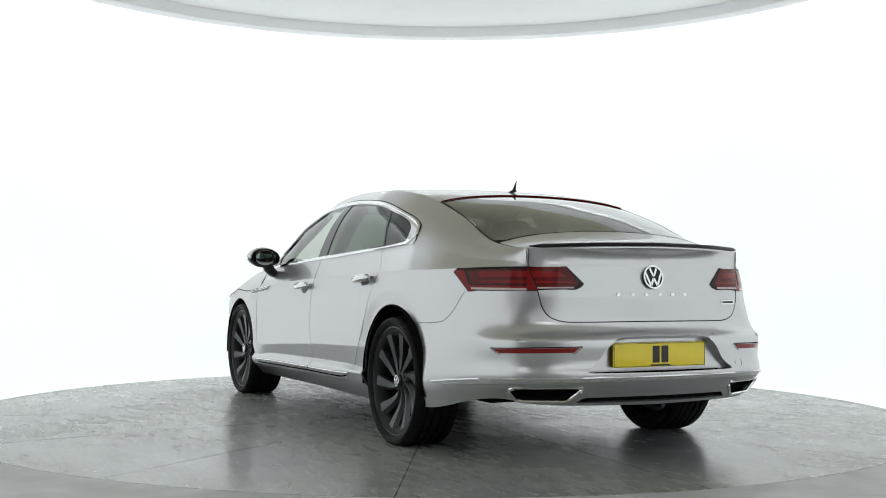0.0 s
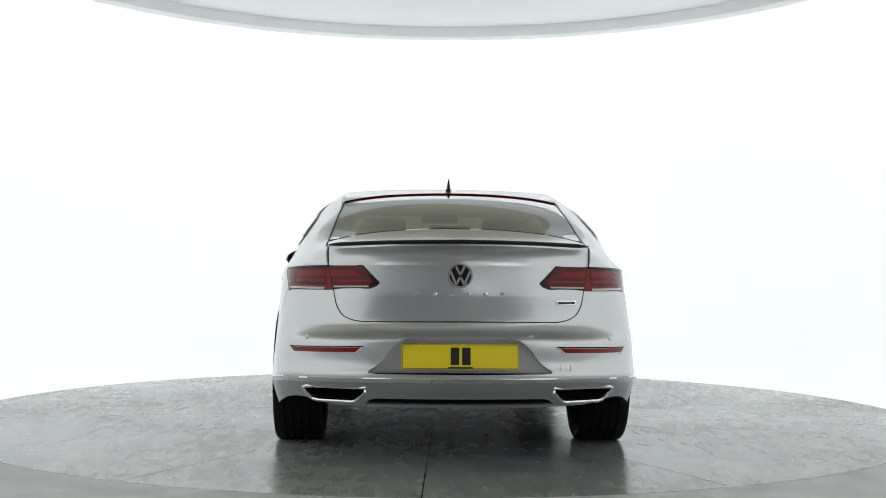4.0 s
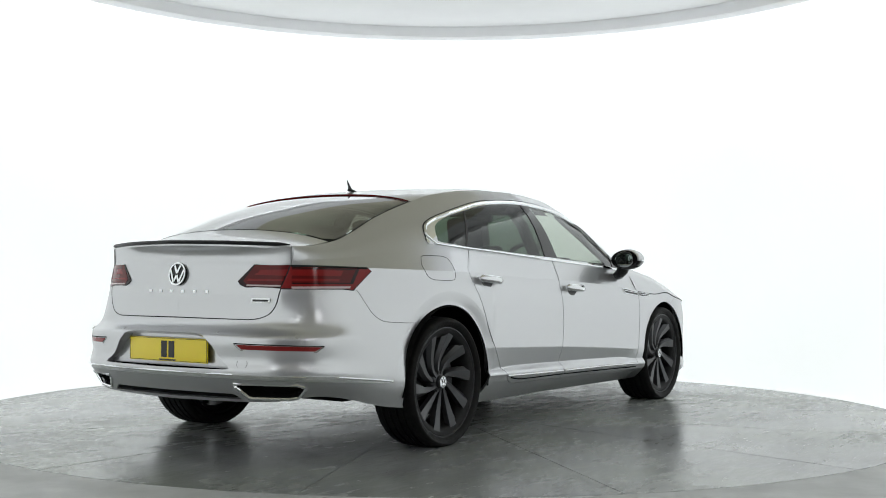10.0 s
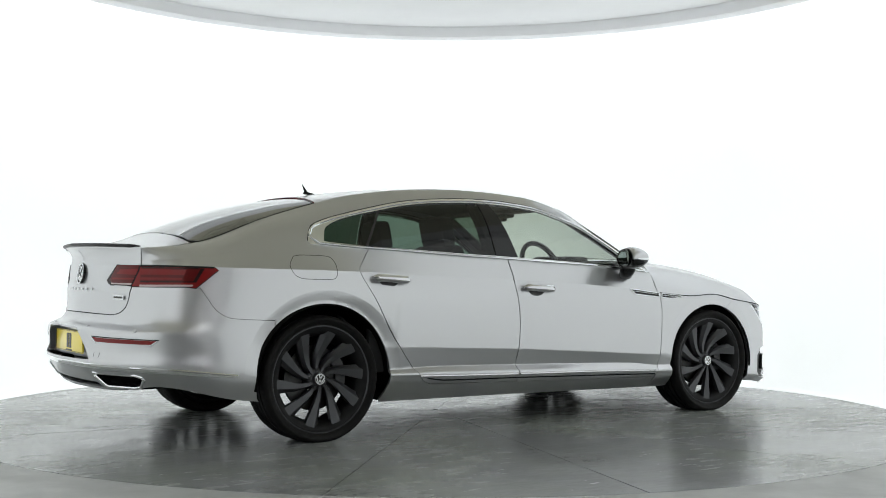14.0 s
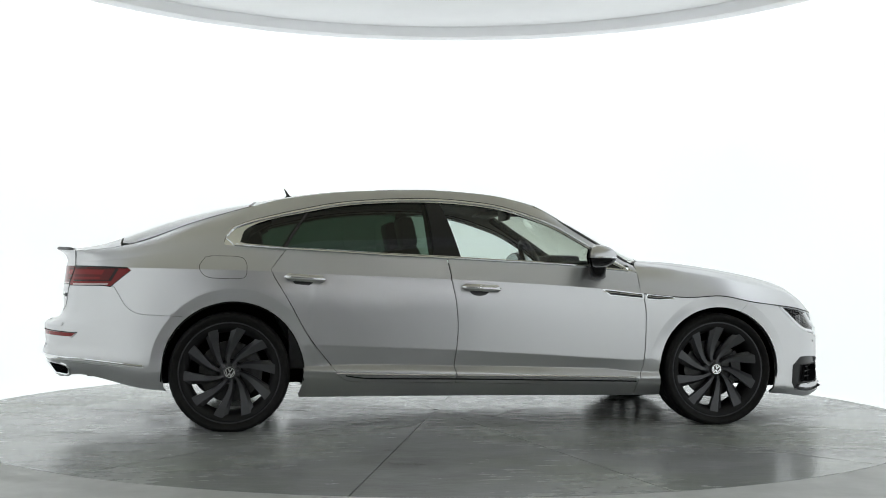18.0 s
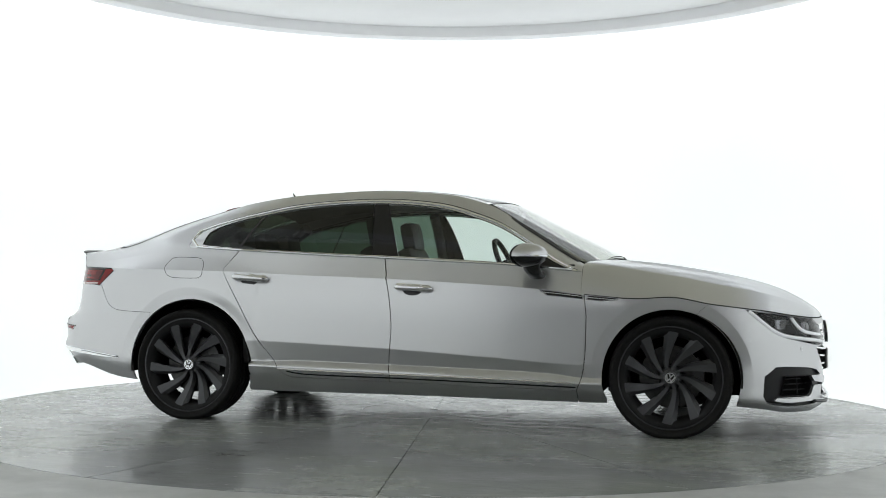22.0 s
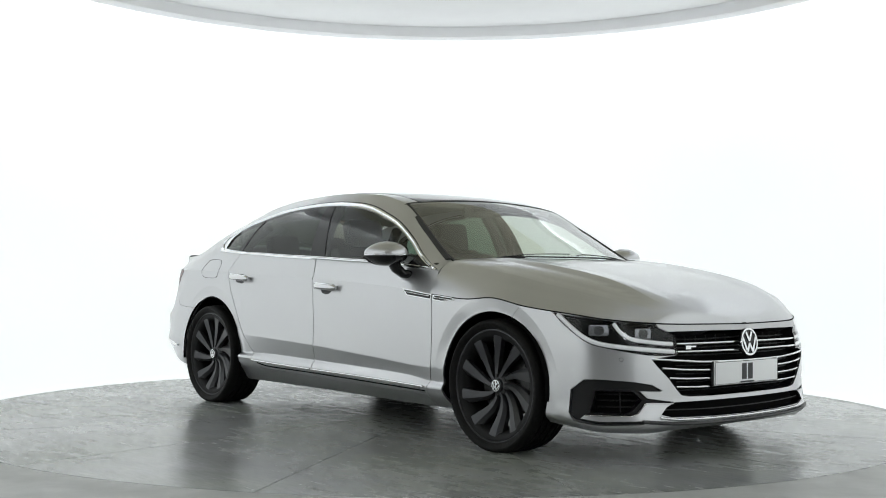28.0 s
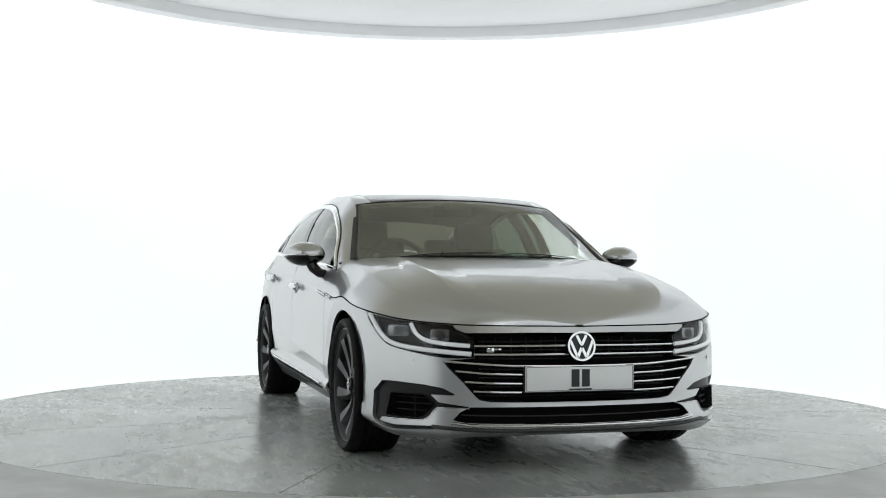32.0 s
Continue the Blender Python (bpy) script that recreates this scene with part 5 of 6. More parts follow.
# headlamps
LAMP_GREY = material("dark_chrome_reflector", (0.26, 0.26, 0.275), 0.12, 1.0)
LAMP = join_outline(LAMP_LOW, LAMP_END, row(6, LAMP_IN_U, LAMP_OUT_U, 24))
DRL_1 = curve2([(5.03, 5.80), (4.84, 5.10), (4.56, 4.62), (4.26, 4.38), (3.50, 4.17), (2.10, 3.96)], 8)
DRL_2 = curve2([(3.80, 5.80), (3.60, 5.10), (3.30, 4.74), (2.70, 4.60), (2.13, 4.52)], 8)
for s in pair:
    lamp = sheet("headlamp", patch(SKIRT, LAMP, side=s, lift=-0.055, thick=0.0, step=0.02), DARK, car, "angular headlamp with two bright light strips")
    edge_walls(SKIRT, LAMP, 0.056, DARK, "lamp_housing", lamp, s=s)
    trim_line("light_strip", SKIRT, DRL_1, 0.0105, LIGHT_GUIDE, lamp, lift=-0.0115, s=s, label="frosted white light strip")
    trim_line("light_strip", SKIRT, DRL_2, 0.0095, LIGHT_GUIDE, lamp, lift=-0.0105, s=s, label="frosted white light strip")
    for (y, z), w in (((0.792, 0.626), 0.100), ((0.628, 0.618), 0.088)):
        uv = nose_uv([(y, z)])
        p, n = Vector(on_skin(SKIRT, uv, -0.036, s)[0]), SKIRT.normal(uv[:, 0], uv[:, 1])[0]
        n = Vector((n[0] + 0.5, s * n[1], 0)).normalized()
        turn = n.to_track_quat("X", "Z").to_matrix().to_4x4()
        part("lamp_module", box(bmesh.new(), (0.030, w, 0.054), p, 0.010, turn), LAMP_GREY, lamp, "dark reflector module")
        part("projector_lens", disc_on(bmesh.new(), p + n * 0.016, n, 0.026, 0.008, 24, 0.85), GLOSS_BLACK, lamp, "dark projector lens", smooth=40)
        part("lens_rim", box(bmesh.new(), (0.006, 0.007, 0.046), p + n * 0.020 + Vector((0, -s * w * 0.42, 0)), 0.002, turn), LIGHT_GUIDE, lamp)
    div = nose_uv(curve2([(0.745, 0.655), (0.712, 0.600), (0.665, 0.555)], 6))
    trim_line("lamp_divider", SKIRT, div, 0.016, GLOSS_BLACK, lamp, lift=-0.034, s=s)
    sheet("lamp_lens", patch(SKIRT, LAMP, side=s, lift=0.0, thick=0.0, step=0.03), LENS_CLEAR, lamp, "clear lens")

# grille
half_grille = join_outline([(0, float(GRILLE[0][1]))], GRILLE[1:-1], [(0, float(GRILLE[-1][1]))])
half_intake = join_outline([(0, float(INTAKE[0][1]))], INTAKE[1:-1], [(0, float(INTAKE[-1][1]))])
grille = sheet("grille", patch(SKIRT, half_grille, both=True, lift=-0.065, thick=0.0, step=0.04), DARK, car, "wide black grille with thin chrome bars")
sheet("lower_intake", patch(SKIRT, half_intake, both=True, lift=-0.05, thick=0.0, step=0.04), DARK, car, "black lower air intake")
for s in pair:
    edge_walls(SKIRT, GRILLE[1:-1], 0.066, INTAKE_BLACK, "grille_wall", grille, s=s, closed=False)
    edge_walls(SKIRT, INTAKE[1:-1], 0.05, INTAKE_BLACK, "intake_wall", grille, s=s, closed=False)
for z, z1, y0, y1 in ((0.560, 0.561, 0.05, 0.486), (0.521, 0.523, 0.05, 0.488), (0.432, 0.449, 0.272, 0.566), (0.392, 0.402, 0.272, 0.528), (0.353, 0.360, 0.272, 0.488)):
    for s in pair:
        trim_line("grille_bar", SKIRT, nose_uv(curve2([(y0, z), ((y0 + y1) / 2, z + (z1 - z) * 0.3), (y1, z1)], 8)), 0.0055, CHROME, grille, lift=-0.006, s=s, label="thin chrome bar")
trim_line("grille_bar", SKIRT, nose_uv(curve2([(0.0, 0.468), (0.294, 0.471), (0.48, 0.482), (0.615, 0.492)], 8)), 0.006, CHROME, grille, lift=-0.003, both=True, label="full-width chrome bar")
for z in (0.585, 0.541, 0.500, 0.450, 0.411, 0.372, 0.332):
    trim_line("grille_fin", SKIRT, nose_uv(curve2([(0.0, z), (0.25, z + 0.001), (0.46, z + 0.005)], 6)), 0.0035, INTAKE_BLACK, grille, lift=-0.045, both=True)
for y in (0.10, 0.17, 0.24, 0.31, 0.38, 0.44):
    for s in pair:
        trim_line("grille_rib", SKIRT, nose_uv([(y, 0.606), (y, 0.51)]), 0.0025, INTAKE_BLACK, grille, lift=-0.050, s=s)
trim_line("intake_fin", SKIRT, nose_uv(curve2([(0.0, 0.250), (0.25, 0.251), (0.54, 0.258)], 6)), 0.003, BLACK, grille, lift=-0.018, both=True)
NOSE_STRIP = join_outline(nose_uv([(0.0, 0.6165), (0.25, 0.6175), (0.478, 0.6155), (0.52, 0.6155), (0.558, 0.634)]), row(5.93, LAMP_IN_U, 0, 16))
sheet("nose_strip", patch(SKIRT, NOSE_STRIP, both=True, lift=0.002, thick=0.006, step=0.02), NOSE_METAL, car, "satin metal strip above the grille")
trim_line("splitter", SKIRT, nose_uv(curve2([(0.0, 0.204), (0.25, 0.206), (0.48, 0.211), (0.585, 0.222)], 8)), 0.009, SATIN, car, lift=0.004, both=True, label="bright splitter lip", flat=0.8)
trim_line("splitter_lip", SKIRT, nose_uv(curve2([(0.0, 0.186), (0.25, 0.187), (0.52, 0.195), (0.66, 0.206)], 8)), 0.011, GREY_TRIM, car, lift=0.004, both=True, flat=0.8)

# side intakes
FOG_HOLE = nose_uv([(0.810, 0.343), (0.690, 0.342), (0.655, 0.304), (0.697, 0.252), (0.718, 0.242), (0.826, 0.245)])
for s in pair:
    trim = sheet("side_intake", patch(SKIRT, FOG, [FOG_HOLE], side=s, lift=-0.018, thick=0.03, step=0.015), INTAKE_BLACK, car, "black framed side intake with a silver blade")
    sheet("intake_back", patch(SKIRT, FOG_HOLE, side=s, lift=-0.06, thick=0.0, step=0.03), DARK, trim)
    edge_walls(SKIRT, FOG_HOLE, 0.06, INTAKE_BLACK, "intake_wall", trim, s=s)
    edge_walls(SKIRT, FOG, 0.020, PAINT, "intake_edge", trim, s=s)
    for z in (0.272, 0.300, 0.328):
        trim_line("intake_fin", SKIRT, nose_uv(curve2([(0.66, z), (0.74, z), (0.808, z)], 5)), 0.0035, INTAKE_BLACK, trim, lift=-0.034, s=s)
    trim_line("intake_fin", SKIRT, nose_uv([(0.735, 0.345), (0.735, 0.246)]), 0.003, INTAKE_BLACK, trim, lift=-0.034, s=s)
    trim_line("blade_edge", SKIRT, nose_uv(curve2([(0.838, 0.230), (0.77, 0.231), (0.704, 0.231), (0.679, 0.241), (0.634, 0.289), (0.507, 0.284)], 5)), 0.0025, SATIN, trim, lift=0.0, s=s)


# number plates; their marks are plain bars
def plate(name, x, z, mat, face, y=0.0, lean=0.0):
    ob = part(name, box(bmesh.new(), (0.006, 0.524, 0.113), (0, 0, 0), 0.002), mat, car, "number plate with two dark marks")
    ob.matrix_basis = pose(x, y, z, 0, lean, 0)
    for yy in (-0.024 * face, 0.026 * face):
        part("plate_mark", box(bmesh.new(), (0.002, 0.038, 0.078), (0.0035 * face, yy, 0.002)), INK, ob, "dark printed mark", smooth=0)
    part("plate_line", box(bmesh.new(), (0.002, 0.11, 0.006), (0.0035 * face, 0, -0.048)), INK, ob, "small dark line of print", smooth=0)
    for zz in (0.0525, -0.0525):
        part("plate_border", box(bmesh.new(), (0.002, 0.512, 0.0018), (0.0032 * face, 0, zz)), INK, ob, smooth=0)
    for yy in (0.257, -0.257):
        part("plate_border", box(bmesh.new(), (0.002, 0.0018, 0.105), (0.0032 * face, yy, 0)), INK, ob, smooth=0)
    return ob


plate("front_number_plate", 2.397, 0.413, PLATE_WHITE, 1)
part("plate_holder", box(bmesh.new(), (0.012, 0.532, 0.120), (2.387, 0, 0.412), 0.004), BLACK, car)
plate("rear_number_plate", -2.356, 0.509, PLATE_YELLOW, -1)

# emblems, as plain roundels
for x, z, r, face, lean in ((2.403, 0.557, 0.067, 1, -6), (-2.296, 0.868, 0.056, -1, 8)):
    turn = pose(x, 0, z, 0, 0, 90 if face > 0 else -90) @ pose(0, 0, 0, 90 + lean * face, 0, 0)
    bm = bmesh.new()
    bmesh.ops.create_cone(bm, cap_ends=True, segments=48, radius1=r, radius2=r * 0.97, depth=0.014, matrix=turn)
    badge = part("emblem", bm, GLOSS_BLACK, car, "round chrome emblem on a black disc")
    part("emblem_roundel", roundel(bmesh.new(), r, 0.007, r * 0.19, turn), CHROME, badge, smooth=0)
for k in range(6):
    y = 0.190 - 0.076 * k
    uv = tail_uv([(abs(y), 0.786)])
    x = on_skin(SKIRT, uv, 0.002)[0][0]
    part("name_bar", box(bmesh.new(), (0.004, 0.018, 0.014), (x, y, 0.786), 0.0015), CHROME, boot_lid, "small chrome bar in place of a letter")
x = on_skin(SKIRT, tail_uv([(0.487, 0.748)]), 0.003)[0][0]
bar = part("drive_badge", box(bmesh.new(), (0.004, 0.098, 0.021), (0, 0, 0), 0.0015), CHROME, boot_lid, "small chrome badge with dark print")
bar.matrix_basis = pose(x, -0.487, 0.748, 0, 0, 13)
part("badge_print", box(bmesh.new(), (0.002, 0.082, 0.010), (-0.003, 0, 0)), INK, bar, smooth=0)
uv = nose_uv([(0.425, 0.541)])
x = on_skin(SKIRT, uv, -0.004)[0][0]
mark = part("grille_badge", box(box(bmesh.new(), (0.006, 0.034, 0.019), (0, 0, 0), 0.002), (0.005, 0.034, 0.007), (0, 0.032, 0.004), 0.001), CHROME, grille, "small chrome grille badge")
mark.matrix_basis = pose(x, -0.415, 0.541, 0, 0, -8)

# tail lamps
us = np.linspace(TAIL_TOP_U, LID_TOP_U, 24)
seam = [p for p in LID_SIDE if SKIRT(np.array([p[0]]), np.array([p[1]]))[0, 2] > 0.806]
TAIL = join_outline([(u, 6.0) for u in us], seam, TAIL_LOW[::-1], [TAIL_OUT[2], TAIL_OUT[3]])


def band(v0, v1, u0, u1, n=24, lean=0.75):
    """A strip of the lamp between two rows; its outer end leans with the lamp's tip."""
    return [(u, v0) for u in np.linspace(u0, u1, n)] + [(u, v1) for u in np.linspace(u0 - lean * (v1 - v0), u1, n)[::-1]]


for s in pair:
    tail = sheet("tail_lamp", patch(SKIRT, TAIL, side=s, lift=0.002, thick=0.02, step=0.02), LENS_RED, car, "red tail lamp wrapping round the rear corner")
    u0, u1 = TAIL_TOP_U + 0.42, LID_TOP_U - 0.03
    sheet("lamp_frame", patch(SKIRT, band(5.69, 5.965, u0, u1), side=s, lift=0.0030, thick=0.0, step=0.02), LENS_SMOKE, tail)
    sheet("lamp_field", patch(SKIRT, band(5.71, 5.945, u0 + 0.08, u1), side=s, lift=0.0038, thick=0.0, step=0.02), LENS_DEEP, tail)
    sheet("lamp_bar", patch(SKIRT, band(5.825, 5.925, u0 + 0.30, u1), side=s, lift=0.0046, thick=0.0, step=0.02), LENS_RED, tail, "brighter red bar")
    sheet("lamp_bar", patch(SKIRT, band(5.735, 5.775, u0 + 0.36, u1), side=s, lift=0.0046, thick=0.0, step=0.02), LENS_RED, tail, "brighter red bar")
    sheet("lamp_strip", patch(SKIRT, band(5.615, 5.650, TAIL_TOP_U + 0.52, u1), side=s, lift=0.0036, thick=0.0, step=0.02), LENS_PALE, tail, "pale strip along the lamp's foot")
    trim_line("lamp_top_edge", SKIRT, [(u, 5.985) for u in us], 0.004, GLOSS_BLACK, tail, lift=0.002, s=s)
    inner = sheet("lid_lamp", patch(SKIRT, TAIL_IN, side=s, lift=0.003, thick=0.008, step=0.02), LENS_SMOKE, boot_lid, "inner tail lamp on the boot lid")
    sheet("lamp_field", patch(SKIRT, tail_uv([(0.392, 0.838), (0.445, 0.899), (0.594, 0.900), (0.571, 0.818), (0.412, 0.820)]), side=s, lift=0.0040, thick=0.0, step=0.02), LENS_DEEP, inner)
    sheet("lamp_bar", patch(SKIRT, tail_uv([(0.446, 0.866), (0.468, 0.890), (0.592, 0.892), (0.584, 0.862)]), side=s, lift=0.0048, thick=0.0, step=0.02), LENS_RED, inner, "brighter red bar")
    sheet("lamp_bar", patch(SKIRT, tail_uv([(0.410, 0.838), (0.418, 0.848), (0.580, 0.846), (0.577, 0.838)]), side=s, lift=0.0048, thick=0.0, step=0.02), LENS_RED, inner, "brighter red bar")
    sheet("lamp_strip", patch(SKIRT, tail_uv([(0.412, 0.821), (0.572, 0.819), (0.571, 0.812), (0.410, 0.814)]), side=s, lift=0.0048, thick=0.0, step=0.02), LENS_PALE, inner)
    trim_line("lamp_rim", SKIRT, TAIL, 0.0028, INTAKE_BLACK, tail, lift=0.001, s=s, closed=True)
    trim_line("lamp_rim", SKIRT, TAIL_IN, 0.0028, INTAKE_BLACK, inner, lift=0.001, s=s, closed=True)
    # reflectors, tailpipe rims, sensors
    refl = sheet("reflector", patch(SKIRT, tail_uv([(0.440, 0.549), (0.768, 0.539), (0.750, 0.520), (0.468, 0.527)]), side=s, lift=0.002, thick=0.006, step=0.02), LENS_RED, car, "slim red rear reflector")
    trim_line("reflector_rim", SKIRT, tail_uv([(0.430, 0.550), (0.462, 0.523), (0.752, 0.516), (0.772, 0.539)]), 0.003, SATIN, refl, lift=0.001, s=s)
    trim_line("reflector_brow", SKIRT, tail_uv(curve2([(0.430, 0.553), (0.6, 0.549), (0.775, 0.542)], 6)), 0.003, DARK, refl, lift=-0.001, s=s)
    pipe = trim_line("tailpipe_frame", SKIRT, EXHAUST, 0.0085, CHROME, car, lift=0.0, s=s, closed=True, label="chrome tailpipe frame")
    sheet("tailpipe_hole", patch(SKIRT, EXHAUST, side=s, lift=-0.06, thick=0.0, step=0.03), DARK, pipe)
    edge_walls(SKIRT, EXHAUST, 0.06, GLOSS_BLACK, "tailpipe_wall", pipe, s=s)
    for y, z in ((0.315, 0.600), (0.690, 0.586)):
        uv = tail_uv([(y, z)])
        c, n = Vector(on_skin(SKIRT, uv, 0.0005, s)[0]), SKIRT.normal(uv[:, 0], uv[:, 1])[0]
        part("parking_sensor", disc_on(bmesh.new(), c, (n[0], s * n[1], n[2]), 0.0105, 0.004), SATIN, car)
        part("sensor_face", disc_on(bmesh.new(), c + Vector((n[0], s * n[1], n[2])) * 0.001, (n[0], s * n[1], n[2]), 0.0085, 0.004), PAINT, car)
    for y, z in ((0.733, 0.489),):
        uv = nose_uv([(y, z)])
        c, n = Vector(on_skin(SKIRT, uv, 0.0005, s)[0]), SKIRT.normal(uv[:, 0], uv[:, 1])[0]
        part("parking_sensor", disc_on(bmesh.new(), c, (n[0], s * n[1], n[2]), 0.0105, 0.004), SATIN, car)
        part("sensor_face", disc_on(bmesh.new(), c + Vector((n[0], s * n[1], n[2])) * 0.001, (n[0], s * n[1], n[2]), 0.0085, 0.004), PAINT, car)
uv = tail_uv([(0.470, 0.462)])
c, n = Vector(on_skin(SKIRT, uv, 0.0, -1)[0]), SKIRT.normal(uv[:, 0], uv[:, 1])[0]
ring = [c + Vector((n[0], -n[1], n[2])).to_track_quat("Z", "Y") @ Vector((0.026 * math.cos(a), 0.026 * math.sin(a), 0)) for a in np.linspace(0, 2 * math.pi, 28)[:-1]]
part("towing_eye_cover", tube(ring, 0.0013, 6, closed=True), GREY_TRIM, car)
STRIP = join_outline(tail_uv([(0.0, 0.421), (0.4, 0.419), (0.70, 0.411)]), SKIRT.find([(-2.05, 0.402), (-1.9, 0.386), (-1.765, 0.369), (-1.765, 0.357), (-1.9, 0.364), (-2.05, 0.376)], "xz", (12, 0), (16, 6)), tail_uv([(0.70, 0.387), (0.4, 0.396), (0.0, 0.398)]))
# chrome bar added along the strip's top to give it a highlight
trim_line("strip_highlight", SKIRT, join_outline(tail_uv([(0.0, 0.416), (0.4, 0.414), (0.70, 0.406)]), SKIRT.find([(-2.05, 0.397), (-1.9, 0.381), (-1.77, 0.365)], "xz", (12, 0), (16, 6))), 0.006, CHROME, car, lift=0.006, both=True, label="chrome bar added as highlight of the bumper strip")
sheet("bumper_strip", patch(SKIRT, STRIP, both=True, lift=0.004, thick=0.006, step=0.02), CHROME, car, "bright chrome strip round the rear bumper")

# handles, fender trim, fuel flap
for s in pair:
    for x0, z0, x1, z1 in ((-1.008, 0.858, -0.782, 0.843), (-0.003, 0.806, 0.219, 0.795)):
        xs = np.linspace(x0, x1, 14)
        pts, rad = [], []
        for k, x in enumerate(xs):
            t = k / 13
            uv = side_uv([(x, min(z0 + (z1 - z0) * t, 0.84))])
            y = on_skin(SKIRT, uv, 0.0)[0][1]
            pts.append((x, s * (y + 0.020 + 0.014 * math.sin(math.pi * t)), z0 + (z1 - z0) * t))
            rad.append(0.0175 * (0.45 + 0.55 * min(1.0, 3.2 * math.sin(math.pi * t) ** 0.8)))
        h = part("door_handle", tube(pts, rad, 12, flat=1.15), HANDLE, car, "silver pull handle with bright top")
        top = [(p[0], p[1] + s * 0.006, p[2] + r * 1.0) for p, r in zip(pts, rad)][1:-1]
        part("handle_strip", tube(top, 0.0042, 6), CHROME, h, "bright chrome strip")
        for e in (1, 12):
            p = pts[e]
            part("handle_foot", box(bmesh.new(), (0.030, 0.036, 0.018), (p[0], p[1] - s * 0.016, p[2]), 0.005), PAINT, h)
        mid = pts[6]
        # flat dark disc: the grip bowl's shade put into its colour
        cup = disc_on(bmesh.new(), (mid[0], mid[1] - s * 0.033, mid[2] - 0.012), (0, s, 0.1), 0.060, 0.004, 32, 0.58)
        part("handle_bowl_shade", cup, GREY_TRIM, h, "dark disc painted as shade of the grip bowl", smooth=40)
    for name, pts in (("wing_trim", [(1.090, 0.742), (1.172, 0.735), (1.24, 0.739), (1.272, 0.749), (1.250, 0.7605), (1.090, 0.7655)]), ("door_trim", [(0.825, 0.794), (0.873, 0.762), (1.077, 0.7435), (1.077, 0.7725), (0.95, 0.7815)])):
        uv = side_uv(pts)
        base = sheet(name, patch(SKIRT, uv, side=s, lift=0.003, thick=0.006, step=0.02), CHROME, car, "slim chrome side trim with black slots")
        sheet("trim_slot", patch(SKIRT, uv, side=s, lift=0.0045, thick=0.0, step=0.02, gap=0.0045), GLOSS_BLACK, base)
        trim_line("trim_bar", SKIRT, [(uv[:, 0].min() + 0.02, uv[:, 1].mean()), (uv[:, 0].max() - 0.02, uv[:, 1].mean())], 0.0022, CHROME, base, lift=0.006, s=s)


def flap_point(x, z):
    if z > float(crease_at(np.array([x]))[1][0]):
        uv = UPPER.find([(x, z)], "xz", (-1.6, 0), (-1.1, 1.2))
        return on_skin(UPPER, uv, 0.0, -1)[0]
    return on_skin(SKIRT, side_uv([(x, z)]), 0.0, -1)[0]


# no flap is cut: a near-black bar draws the shade of its gap
flap = curve2([(-1.442, 0.965), (-1.40, 0.972), (-1.28, 0.970), (-1.235, 0.960), (-1.213, 0.915), (-1.215, 0.870), (-1.235, 0.848), (-1.28, 0.845), (-1.40, 0.848), (-1.445, 0.862), (-1.474, 0.910)], 5, closed=True)
part("fuel_flap_shade_line", tube([flap_point(x, z) for x, z in flap], 0.0015, 6, closed=True), DARK, car, "thin dark bar drawn as the gap round the fuel flap")

# door mirrors
def mirror_half(s, upper):
    bm = bmesh.new()
    bmesh.ops.create_uvsphere(bm, u_segments=36, v_segments=24, radius=1.0)
    for v in bm.verts:
        x, y, z = v.co
        fx = 0.118 * x if x > 0 else 0.040 * x
        taper = 1.0 - 0.22 * max(0, y) ** 2
        v.co = Vector((fx - 0.03 * max(0, y) ** 2, s * 0.118 * y, 0.065 * z * taper + (0.006 if z > 0 else 0.0)))
    bmesh.ops.bisect_plane(bm, geom=bm.verts[:] + bm.edges[:] + bm.faces[:], plane_co=(0, 0, -0.006 if upper else -0.006), plane_no=(0, 0, 1), clear_inner=upper, clear_outer=not upper)
    bmesh.ops.holes_fill(bm, edges=[e for e in bm.edges if e.is_boundary], sides=0)
    bmesh.ops.recalc_face_normals(bm, faces=bm.faces)
    return bm


